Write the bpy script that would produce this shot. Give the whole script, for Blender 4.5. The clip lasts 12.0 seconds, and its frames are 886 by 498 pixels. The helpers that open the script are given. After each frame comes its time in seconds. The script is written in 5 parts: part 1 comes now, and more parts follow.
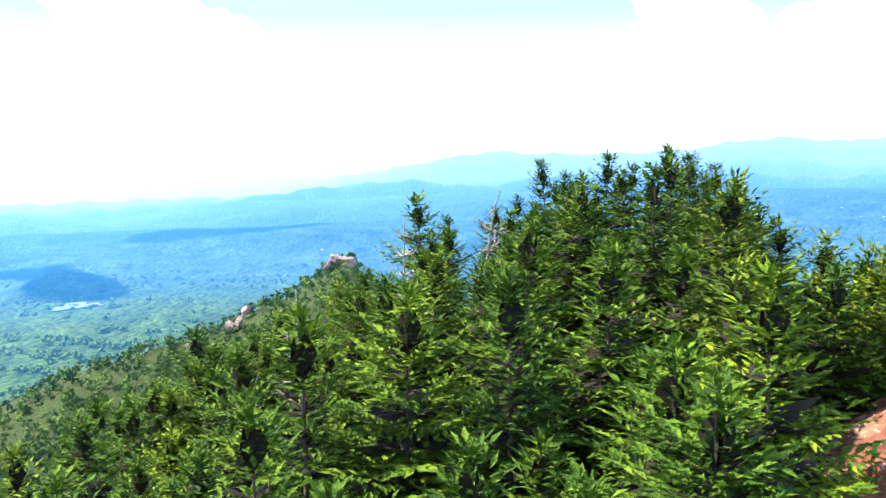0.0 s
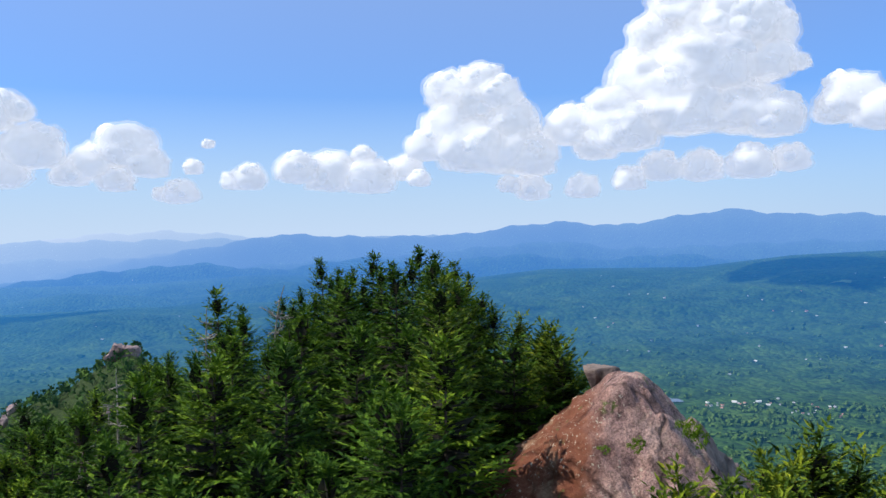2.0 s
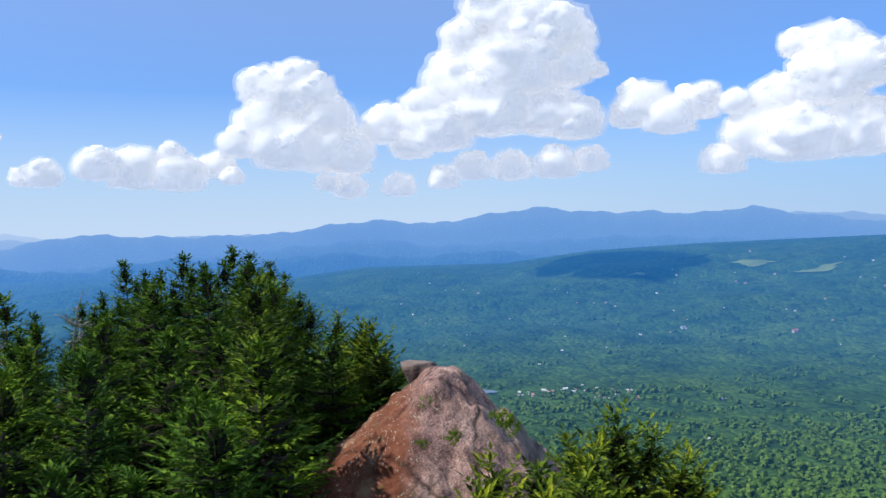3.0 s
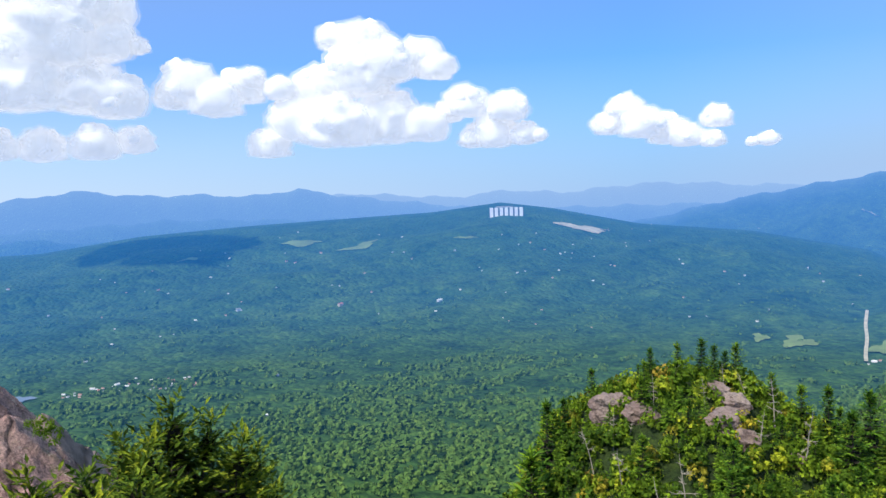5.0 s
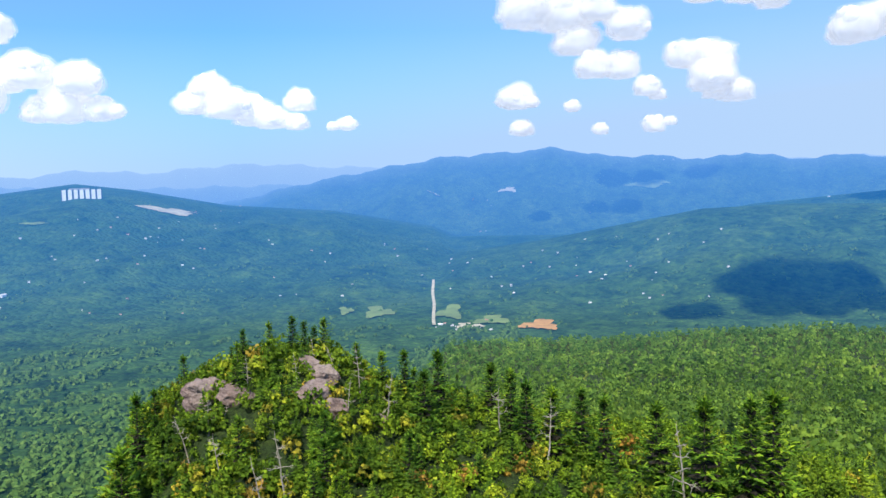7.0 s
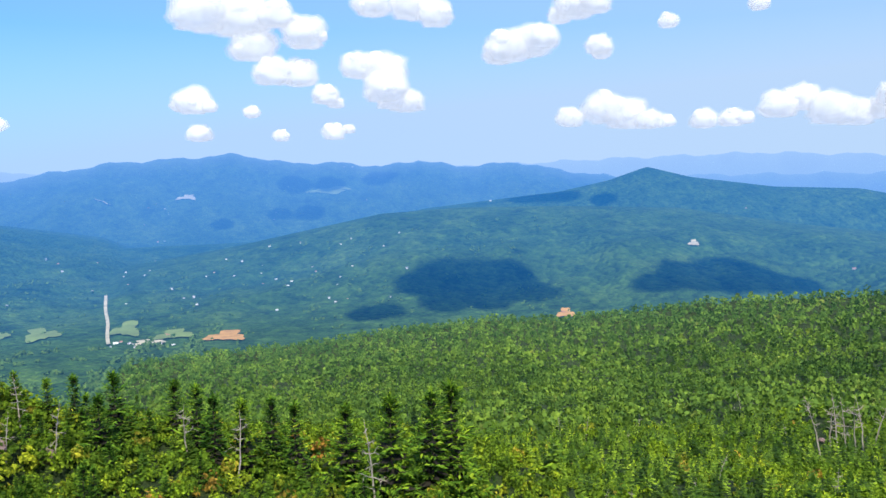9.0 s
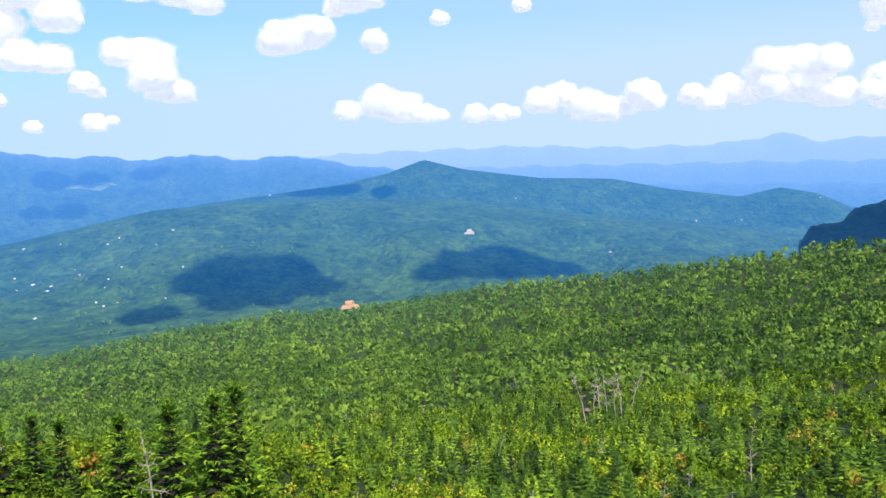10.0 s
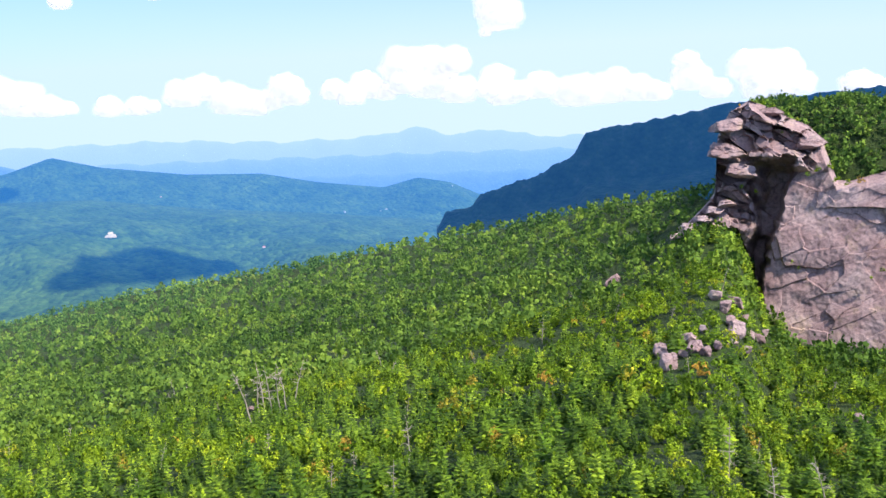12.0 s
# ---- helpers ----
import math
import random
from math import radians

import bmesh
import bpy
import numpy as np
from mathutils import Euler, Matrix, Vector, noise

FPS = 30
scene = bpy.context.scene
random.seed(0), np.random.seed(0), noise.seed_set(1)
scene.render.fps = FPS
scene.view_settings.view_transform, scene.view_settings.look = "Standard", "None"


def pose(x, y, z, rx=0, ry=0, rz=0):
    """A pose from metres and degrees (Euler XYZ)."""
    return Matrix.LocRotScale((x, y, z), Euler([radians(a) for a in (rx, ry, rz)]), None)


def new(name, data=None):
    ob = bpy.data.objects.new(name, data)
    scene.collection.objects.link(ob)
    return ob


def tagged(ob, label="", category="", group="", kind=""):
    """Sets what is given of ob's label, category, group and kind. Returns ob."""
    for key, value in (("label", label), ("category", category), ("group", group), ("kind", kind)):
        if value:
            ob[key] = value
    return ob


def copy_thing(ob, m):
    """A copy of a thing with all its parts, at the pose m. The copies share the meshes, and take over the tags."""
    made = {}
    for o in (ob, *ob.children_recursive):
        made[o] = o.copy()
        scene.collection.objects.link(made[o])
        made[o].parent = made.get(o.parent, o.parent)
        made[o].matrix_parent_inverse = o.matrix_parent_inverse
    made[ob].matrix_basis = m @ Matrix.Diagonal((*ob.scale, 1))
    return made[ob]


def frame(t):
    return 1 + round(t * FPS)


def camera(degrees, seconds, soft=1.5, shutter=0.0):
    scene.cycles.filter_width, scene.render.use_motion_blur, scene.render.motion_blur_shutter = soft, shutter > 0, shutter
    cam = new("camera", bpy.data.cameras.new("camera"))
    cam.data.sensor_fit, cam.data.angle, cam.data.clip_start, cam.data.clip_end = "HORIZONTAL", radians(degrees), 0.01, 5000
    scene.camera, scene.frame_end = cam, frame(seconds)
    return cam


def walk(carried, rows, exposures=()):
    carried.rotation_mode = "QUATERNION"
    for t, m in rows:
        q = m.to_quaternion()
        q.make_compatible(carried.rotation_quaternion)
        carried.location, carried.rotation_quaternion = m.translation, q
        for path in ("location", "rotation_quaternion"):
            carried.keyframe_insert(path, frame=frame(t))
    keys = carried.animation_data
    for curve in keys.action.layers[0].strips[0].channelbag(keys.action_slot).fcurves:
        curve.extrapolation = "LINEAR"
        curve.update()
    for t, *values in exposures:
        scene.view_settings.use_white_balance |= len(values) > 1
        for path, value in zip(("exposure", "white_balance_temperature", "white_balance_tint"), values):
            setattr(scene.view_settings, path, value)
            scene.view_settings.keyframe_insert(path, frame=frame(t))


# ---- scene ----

# ---- camera: one turn on the spot, after a short push back from the trees ----
EYE = 1.7
cam = camera(57.2, 12.0)
ROWS = [
    (0.0, -0.39, 4.54, -0.52, 5.59, -7.02, -0.96),
    (0.1, -0.32, 3.4, -0.38, 4.4, -6.75, -0.9),
    (0.2, -0.23, 2.21, -0.24, 3.37, -6.4, -0.87),
    (0.3, -0.15, 1.25, -0.12, 2.9, -5.85, -1.0),
    (0.4, -0.09, 0.6, -0.06, 2.65, -5.2, -1.2),
    (0.5, -0.05, 0.22, -0.02, 2.53, -4.51, -1.31),
    (1.0, 0.0, 0.0, 0.0, 0.89, -1.65, -1.28),
    (1.5, 0.0, 0.0, 0.0, -3.72, -1.47, -0.91),
    (2.0, 0.0, 0.0, 0.0, -8.8, -1.42, -0.75),
    (2.5, 0.01, 0.0, 0.0, -14.75, -1.47, -0.92),
    (4.5, 0.05, -0.02, 0.0, -44.62, -3.18, -1.71),
    (5.0, 0.06, -0.03, 0.0, -52.36, -3.71, -1.9),
    (5.5, 0.07, -0.04, 0.0, -60.12, -4.32, -1.95),
    (6.0, 0.08, -0.06, 0.0, -67.88, -4.9, -1.97),
    (6.5, 0.09, -0.08, 0.0, -74.81, -5.42, -1.73),
    (7.0, 0.1, -0.1, 0.0, -80.72, -5.84, -1.48),
    (9.0, 0.11, -0.15, 0.0, -102.78, -5.89, -1.25),
    (9.5, 0.11, -0.17, 0.0, -110.41, -6.23, -1.29),
    (10.0, 0.11, -0.19, 0.0, -118.11, -6.7, -1.4),
    (10.5, 0.1, -0.21, 0.0, -125.75, -7.17, -1.29),
    (11.0, 0.1, -0.22, 0.0, -132.58, -7.57, -1.33),
    (11.5, 0.09, -0.23, 0.0, -138.2, -7.78, -1.48),
    (12.0, 0.08, -0.24, 0.0, -142.3, -7.8, -2.02),
]
EXPOSURES = [(0.0, 1.6, 7000, 15), (0.2, 1.25, 7000, 15), (0.5, 0.48, 7100, 14), (0.8, 0.1, 6900, 12), (1.0, 0.04, 6800, 11), (2.5, -0.08, 6500, 10), (4.5, 0.0, 6500, 10), (5.5, 0.12, 6500, 10), (7.0, 0.24, 6500, 10), (9.5, 0.3, 6500, 10), (10.0, 0.46, 6700, 12), (10.5, 0.49, 6800, 13), (11.0, 0.56, 6750, 15), (12.0, 0.72, 6750, 17)]


def turned(yaw, pitch, roll):
    """Camera turn: heading, tilt, and roll about the line of sight."""
    return pose(0, 0, 0, 0, 0, yaw) @ pose(0, 0, 0, 90 + pitch) @ pose(0, 0, 0, 0, 0, roll)


walk(cam, [(t, Matrix.Translation((x, y, EYE + z)) @ turned(yaw, pitch, roll)) for t, x, y, z, yaw, pitch, roll in ROWS], EXPOSURES)

# ---- sky and sun ----
SUN_YAW, SUN_HEIGHT = 88.0, 48.0
SUN_DIR = Vector((-math.sin(radians(SUN_YAW)) * math.cos(radians(SUN_HEIGHT)), math.cos(radians(SUN_YAW)) * math.cos(radians(SUN_HEIGHT)), math.sin(radians(SUN_HEIGHT))))
sun = new("sun", bpy.data.lights.new("sun", "SUN"))
sun.data.energy, sun.data.angle, sun.data.color = 5.0, radians(0.5), (1.0, 0.95, 0.85)
sun.matrix_world = Matrix.Translation((0, 0, 300)) @ SUN_DIR.to_track_quat("Z", "Y").to_matrix().to_4x4()

world = bpy.data.worlds.new("sky")
world.use_nodes = True
scene.world = world
wn, wl = world.node_tree.nodes, world.node_tree.links
sky = wn.new("ShaderNodeTexSky")
sky.sky_type, sky.sun_disc = "NISHITA", False
sky.sun_elevation, sky.sun_rotation = radians(SUN_HEIGHT), radians(-SUN_YAW)
sky.altitude, sky.air_density, sky.dust_density, sky.ozone_density = 1500, 1.3, 0.7, 2.5
SKY_STRENGTH = 0.1
aim = wn.new("ShaderNodeSeparateXYZ")
wl.new(wn.new("ShaderNodeTexCoord").outputs["Generated"], aim.inputs[0])
veil = wn.new("ShaderNodeValToRGB")
for stop, (where, value) in zip([veil.color_ramp.elements[0], veil.color_ramp.elements[1], veil.color_ramp.elements.new(0.5), veil.color_ramp.elements.new(0.6)], ((0.0, 0.95), (0.45, 0.0), (0.06, 0.72), (0.16, 0.24))):
    stop.position, stop.color = where, (value, value, value, 1)
wl.new(aim.outputs[2], veil.inputs[0])
hazy = wn.new("ShaderNodeMix")
hazy.data_type = "RGBA"
tint = wn.new("ShaderNodeMix")
tint.data_type, tint.blend_type = "RGBA", "MULTIPLY"
tint.inputs[0].default_value = 1.0
tint.inputs[7].default_value = (0.33, 0.88, 1.75, 1)
wl.new(sky.outputs[0], tint.inputs[6])
# thin high haze grows towards the north, away from the sun
north = wn.new("ShaderNodeVectorMath")
north.operation = "DOT_PRODUCT"
north.inputs[1].default_value = (math.sin(radians(150)), math.cos(radians(150)), 0)
wl.new(aim.inputs[0].links[0].from_socket, north.inputs[0])
thin = wn.new("ShaderNodeMapRange")
thin.inputs["From Min"].default_value, thin.inputs["From Max"].default_value, thin.inputs["To Max"].default_value = 0.1, 1.0, 0.5
wl.new(north.outputs["Value"], thin.inputs[0])
# and a brighter, whiter haze towards the sun
pale = wn.new("ShaderNodeValToRGB")
for stop, where, colour in zip([pale.color_ramp.elements[0], pale.color_ramp.elements.new(0.45), pale.color_ramp.elements[-1]], (0.0, 0.45, 1.0), ((5.9, 7.5, 9.8, 1), (3.6, 5.6, 8.8, 1), (4.2, 5.8, 8.1, 1))):
    stop.position, stop.color = where, colour
swing = wn.new("ShaderNodeMapRange")
swing.inputs["From Min"].default_value, swing.inputs["From Max"].default_value = -0.6, 1.0
wl.new(north.outputs["Value"], swing.inputs[0])
wl.new(swing.outputs[0], pale.inputs[0])
wl.new(pale.outputs[0], hazy.inputs[7])
toward = wn.new("ShaderNodeVectorMath")
toward.operation = "DOT_PRODUCT"
toward.inputs[1].default_value = SUN_DIR
wl.new(aim.inputs[0].links[0].from_socket, toward.inputs[0])
glare = wn.new("ShaderNodeMapRange")
glare.inputs["From Min"].default_value, glare.inputs["From Max"].default_value, glare.inputs["To Max"].default_value = -0.25, 0.9, 0.05
wl.new(toward.outputs["Value"], glare.inputs[0])
whole = wn.new("ShaderNodeMath")
whole.operation = "ADD"
wl.new(thin.outputs[0], whole.inputs[0])
wl.new(glare.outputs[0], whole.inputs[1])
both = wn.new("ShaderNodeMath")
both.operation, both.use_clamp = "ADD", True
wl.new(veil.outputs[0], both.inputs[0])
wl.new(whole.outputs[0], both.inputs[1])
wl.new(both.outputs[0], hazy.inputs[0])
wl.new(tint.outputs[2], hazy.inputs[6])
wl.new(hazy.outputs[2], wn["Background"].inputs[0])
wn["Background"].inputs[1].default_value = SKY_STRENGTH

# ---- materials ----


class Mat:
    """Small wrapper to write node materials briefly."""

    def __init__(self, name):
        self.m = bpy.data.materials.new(name)
        self.m.use_nodes = True
        self.t = self.m.node_tree
        self.b = self.t.nodes["Principled BSDF"]
        self.out = self.t.nodes["Material Output"]
        self.pos = self.t.nodes.new("ShaderNodeNewGeometry").outputs["Position"]

    def node(self, kind, **sets):
        n = self.t.nodes.new(kind)
        for k, v in sets.items():
            n.inputs[k].default_value = v
        return n

    def link(self, a, b):
        self.t.links.new(a, b)

    def noise(self, scale, detail=4.0, rough=0.6, vec=None):
        n = self.node("ShaderNodeTexNoise", Scale=scale, Detail=detail, Roughness=rough)
        self.link(vec or self.pos, n.inputs["Vector"])
        return n.outputs["Fac"]

    def wander(self, scale):
        """A wandering offset, by colour noise."""
        n = self.node("ShaderNodeTexNoise", Scale=scale, Detail=4.0)
        self.link(self.pos, n.inputs["Vector"])
        return n.outputs["Color"]

    def voronoi(self, scale, out="Distance", vec=None):
        n = self.node("ShaderNodeTexVoronoi", Scale=scale)
        self.link(vec or self.pos, n.inputs["Vector"])
        return n.outputs[out]

    def ramp(self, fac, stops):
        n = self.t.nodes.new("ShaderNodeValToRGB")
        e = n.color_ramp.elements
        while len(e) < len(stops):
            e.new(0.5)
        for el, (p, c) in zip(e, stops):
            el.position, el.color = p, (*c, 1)
        self.link(fac, n.inputs[0])
        return n.outputs[0]

    def mix(self, fac, a, b, how="MIX"):
        n = self.t.nodes.new("ShaderNodeMix")
        n.data_type, n.blend_type = "RGBA", how
        for v, i in ((fac, 0), (a, 6), (b, 7)):
            if hasattr(v, "links"):
                self.link(v, n.inputs[i])
            else:
                n.inputs[i].default_value = v if i == 0 else (*v, 1)
        return n.outputs[2]

    def bump(self, height, strength, distance):
        n = self.node("ShaderNodeBump", Strength=strength, Distance=distance)
        self.link(height, n.inputs["Height"])
        self.link(n.outputs[0], self.b.inputs["Normal"])

    def done(self, colour, rough=0.85, spec=0.3):
        if hasattr(colour, "links"):
            self.link(colour, self.b.inputs["Base Color"])
        else:
            self.b.inputs["Base Color"].default_value = (*colour, 1)
        self.b.inputs["Roughness"].default_value = rough
        self.b.inputs["Specular IOR Level"].default_value = spec
        return self.m

    def paint_haze(self, colour):
        """Finish as a part of the distance: haze painted in, dimming the base colour and adding blue emission."""
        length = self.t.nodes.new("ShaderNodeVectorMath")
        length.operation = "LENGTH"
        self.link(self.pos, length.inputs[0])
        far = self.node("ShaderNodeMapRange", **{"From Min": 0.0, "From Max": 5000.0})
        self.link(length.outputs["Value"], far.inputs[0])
        # haze by distance: base colour fades, blue glow grows
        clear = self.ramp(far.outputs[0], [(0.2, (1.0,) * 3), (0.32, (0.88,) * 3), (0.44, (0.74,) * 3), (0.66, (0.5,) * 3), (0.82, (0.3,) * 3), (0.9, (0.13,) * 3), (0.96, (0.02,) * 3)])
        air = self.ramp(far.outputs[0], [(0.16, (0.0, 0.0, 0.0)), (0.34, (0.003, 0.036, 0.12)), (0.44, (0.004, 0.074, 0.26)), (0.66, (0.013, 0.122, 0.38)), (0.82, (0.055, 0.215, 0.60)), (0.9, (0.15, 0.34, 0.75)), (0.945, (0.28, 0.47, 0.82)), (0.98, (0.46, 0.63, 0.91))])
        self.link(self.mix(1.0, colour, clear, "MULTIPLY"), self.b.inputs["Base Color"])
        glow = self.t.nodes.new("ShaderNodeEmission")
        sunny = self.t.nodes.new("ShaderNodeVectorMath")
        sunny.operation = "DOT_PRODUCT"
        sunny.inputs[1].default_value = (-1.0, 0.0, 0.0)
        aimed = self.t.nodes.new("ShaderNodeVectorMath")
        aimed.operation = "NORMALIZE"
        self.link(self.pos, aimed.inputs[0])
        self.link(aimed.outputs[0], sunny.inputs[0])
        # stronger, whiter painted haze on the sun's side
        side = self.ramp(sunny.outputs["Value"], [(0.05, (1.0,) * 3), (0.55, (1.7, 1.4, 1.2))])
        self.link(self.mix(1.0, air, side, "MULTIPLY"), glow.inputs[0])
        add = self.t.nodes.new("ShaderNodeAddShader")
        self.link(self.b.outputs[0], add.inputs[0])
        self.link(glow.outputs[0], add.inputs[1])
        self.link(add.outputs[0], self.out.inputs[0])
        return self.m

    def island(self):
        return self.t.nodes.new("ShaderNodeNewGeometry").outputs["Random Per Island"]

    def random(self):
        return self.t.nodes.new("ShaderNodeObjectInfo").outputs["Random"]


def foliage(name, stops, patch, gloss=0.45, through_light=0.12, tuft=0.0, single=False, tones=None, hazy=False):
    """Leaves or needles: colour varies tree by tree, spray by spray and in patches; some light passes through. hazy:
    adds painted haze.
    """
    m = Mat(name)
    if tones:
        own = m.t.nodes.new("ShaderNodeAttribute")
        own.attribute_name = "tone"
        c = m.mix(1.0, m.ramp(own.outputs["Fac"], tones), m.ramp(m.island(), stops), "MULTIPLY")
    else:
        c = m.ramp(m.island(), stops)
    big = m.ramp(m.noise(patch, 2), [(0.32, (0.62, 0.7, 0.7)), (0.5, (1, 1, 1)), (0.68, (1.3, 1.22, 1.0))])
    c = m.mix(1.0, c, big, "MULTIPLY")
    if single:
        tree = m.ramp(m.random(), [(0.0, (0.66, 0.76, 0.8)), (0.6, (1.0, 1.0, 1.0)), (1.0, (1.4, 1.22, 0.85))])
        c = m.mix(1.0, c, tree, "MULTIPLY")
    if tuft:
        leaf = m.noise(tuft, 3, 0.7)
        c = m.mix(1.0, c, m.ramp(leaf, [(0.34, (0.6, 0.66, 0.6)), (0.52, (1, 1, 1)), (0.7, (1.25, 1.22, 1.15))]), "MULTIPLY")
        m.bump(leaf, 1.0, 1.6 / tuft)
    m.done(c, 0.65, gloss * 0.25)
    tr = m.t.nodes.new("ShaderNodeBsdfTranslucent")
    m.link(m.mix(1.0, c, (1.3, 1.5, 0.7), "MULTIPLY"), tr.inputs[0])
    mx = m.node("ShaderNodeMixShader", Fac=through_light)
    m.link(m.b.outputs[0], mx.inputs[1])
    m.link(tr.outputs[0], mx.inputs[2])
    last = mx.outputs[0]
    # haze painted on as a blue-green emission that grows with distance
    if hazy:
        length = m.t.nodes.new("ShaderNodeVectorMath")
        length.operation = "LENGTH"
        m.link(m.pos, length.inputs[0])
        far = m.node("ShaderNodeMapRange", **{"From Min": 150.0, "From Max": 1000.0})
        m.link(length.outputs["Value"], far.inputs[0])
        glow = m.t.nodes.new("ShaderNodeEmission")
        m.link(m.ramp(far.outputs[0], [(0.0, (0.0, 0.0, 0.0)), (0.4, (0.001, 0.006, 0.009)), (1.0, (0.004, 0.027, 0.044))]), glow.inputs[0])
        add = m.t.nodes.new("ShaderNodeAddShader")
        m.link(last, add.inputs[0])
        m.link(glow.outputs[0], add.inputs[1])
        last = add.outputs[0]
    m.link(last, m.out.inputs[0])
    return m.m


SPRAYS = [(0.0, (0.42, 0.48, 0.55)), (0.5, (1.0, 1.0, 1.0)), (1.0, (1.75, 1.62, 1.3))]
FIR_TONES = [(0.0, (0.022, 0.048, 0.010)), (0.5, (0.070, 0.132, 0.015)), (0.8, (0.145, 0.235, 0.022)), (1.0, (0.21, 0.31, 0.026))]
LEAF_TONES = [(0.0, (0.085, 0.155, 0.014)), (0.4, (0.145, 0.245, 0.018)), (0.75, (0.22, 0.33, 0.022)), (0.92, (0.29, 0.38, 0.027)), (0.97, (0.34, 0.35, 0.035)), (1.0, (0.42, 0.24, 0.05))]
KNOLL_TONES = [(0.0, (0.065, 0.125, 0.013)), (0.4, (0.12, 0.205, 0.016)), (0.7, (0.19, 0.275, 0.02)), (0.88, (0.28, 0.33, 0.026)), (0.96, (0.34, 0.28, 0.035)), (1.0, (0.36, 0.19, 0.04))]
# muted, low-contrast tones: haze painted into the farther trees' colour
SOFT_FIR = [(0.0, (0.018, 0.044, 0.014)), (0.5, (0.038, 0.080, 0.018)), (1.0, (0.085, 0.145, 0.026))]
SOFT_LEAF = [(0.0, (0.058, 0.112, 0.022)), (0.5, (0.098, 0.172, 0.026)), (0.95, (0.150, 0.235, 0.032)), (1.0, (0.16, 0.20, 0.04))]
SOFT_SPRAYS = [(0.0, (0.78, 0.82, 0.84)), (0.5, (1.0, 1.0, 1.0)), (1.0, (1.2, 1.17, 1.1))]
NEEDLES = foliage("needles", [(0.0, (0.026, 0.064, 0.008)), (0.4, (0.064, 0.138, 0.012)), (0.8, (0.118, 0.215, 0.017)), (1.0, (0.18, 0.29, 0.025))], 0.9, 0.45, 0.06, 22.0, True)
NEEDLES_PALE = foliage("needles_pale", [(0.0, (0.036, 0.068, 0.008)), (0.5, (0.10, 0.165, 0.013)), (0.85, (0.17, 0.235, 0.018)), (1.0, (0.25, 0.285, 0.026))], 0.9, 0.45, 0.06, 22.0, True)
FOREST_FIR = foliage("forest_fir", SPRAYS, 0.05, 0.3, 0.12, tones=FIR_TONES)
FOREST_CONIFER = foliage("forest_conifer", SPRAYS, 0.04, 0.3, 0.1, tones=FIR_TONES)
FOREST_LEAF = foliage("forest_leaf", SPRAYS, 0.05, 0.3, 0.14, 2.2, tones=LEAF_TONES)
KNOLL_CONIFER = foliage("knoll_conifer", SPRAYS, 0.1, 0.3, 0.1, tones=[(0.0, (0.034, 0.078, 0.011)), (0.5, (0.075, 0.150, 0.014)), (1.0, (0.14, 0.23, 0.02))])
KNOLL_LEAF = foliage("knoll_leaf", SPRAYS, 0.12, 0.3, 0.12, 3.5, tones=KNOLL_TONES)
SHRUB_LEAF = foliage("shrub_leaf", SPRAYS, 0.12, 0.3, 0.14, 3.5, tones=LEAF_TONES)
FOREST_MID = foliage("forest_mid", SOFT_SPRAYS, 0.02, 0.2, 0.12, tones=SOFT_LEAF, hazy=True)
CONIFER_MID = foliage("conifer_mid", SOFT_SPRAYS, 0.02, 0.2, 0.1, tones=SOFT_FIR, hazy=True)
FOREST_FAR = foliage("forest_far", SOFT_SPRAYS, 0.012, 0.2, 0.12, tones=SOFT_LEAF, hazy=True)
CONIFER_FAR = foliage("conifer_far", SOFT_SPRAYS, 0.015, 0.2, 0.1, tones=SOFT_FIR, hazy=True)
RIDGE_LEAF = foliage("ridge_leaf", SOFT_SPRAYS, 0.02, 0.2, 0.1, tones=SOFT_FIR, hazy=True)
KNOLL_FIR = foliage("knoll_fir", [(0.0, (0.030, 0.078, 0.011)), (0.5, (0.072, 0.160, 0.015)), (0.85, (0.13, 0.235, 0.018)), (1.0, (0.19, 0.30, 0.025))], 0.2, 0.3, 0.08, single=True)
MOSS_LEAF = foliage("moss", [(0.0, (0.09, 0.17, 0.012)), (1.0, (0.16, 0.25, 0.02))], 2.0, 0.2, 0.1, 25.0)


def bark_material():
    m = Mat("bark")
    n = m.noise(9, 5)
    c = m.ramp(n, [(0.3, (0.05, 0.036, 0.026)), (0.7, (0.15, 0.115, 0.085))])
    m.bump(n, 0.6, 0.02)
    return m.done(c, 0.9)


def dead_wood_material():
    m = Mat("dead_wood")
    n = m.noise(12, 5)
    c = m.ramp(n, [(0.25, (0.14, 0.11, 0.085)), (0.5, (0.30, 0.26, 0.21)), (0.85, (0.48, 0.44, 0.38))])
    m.bump(n, 0.5, 0.01)
    return m.done(c, 0.85)


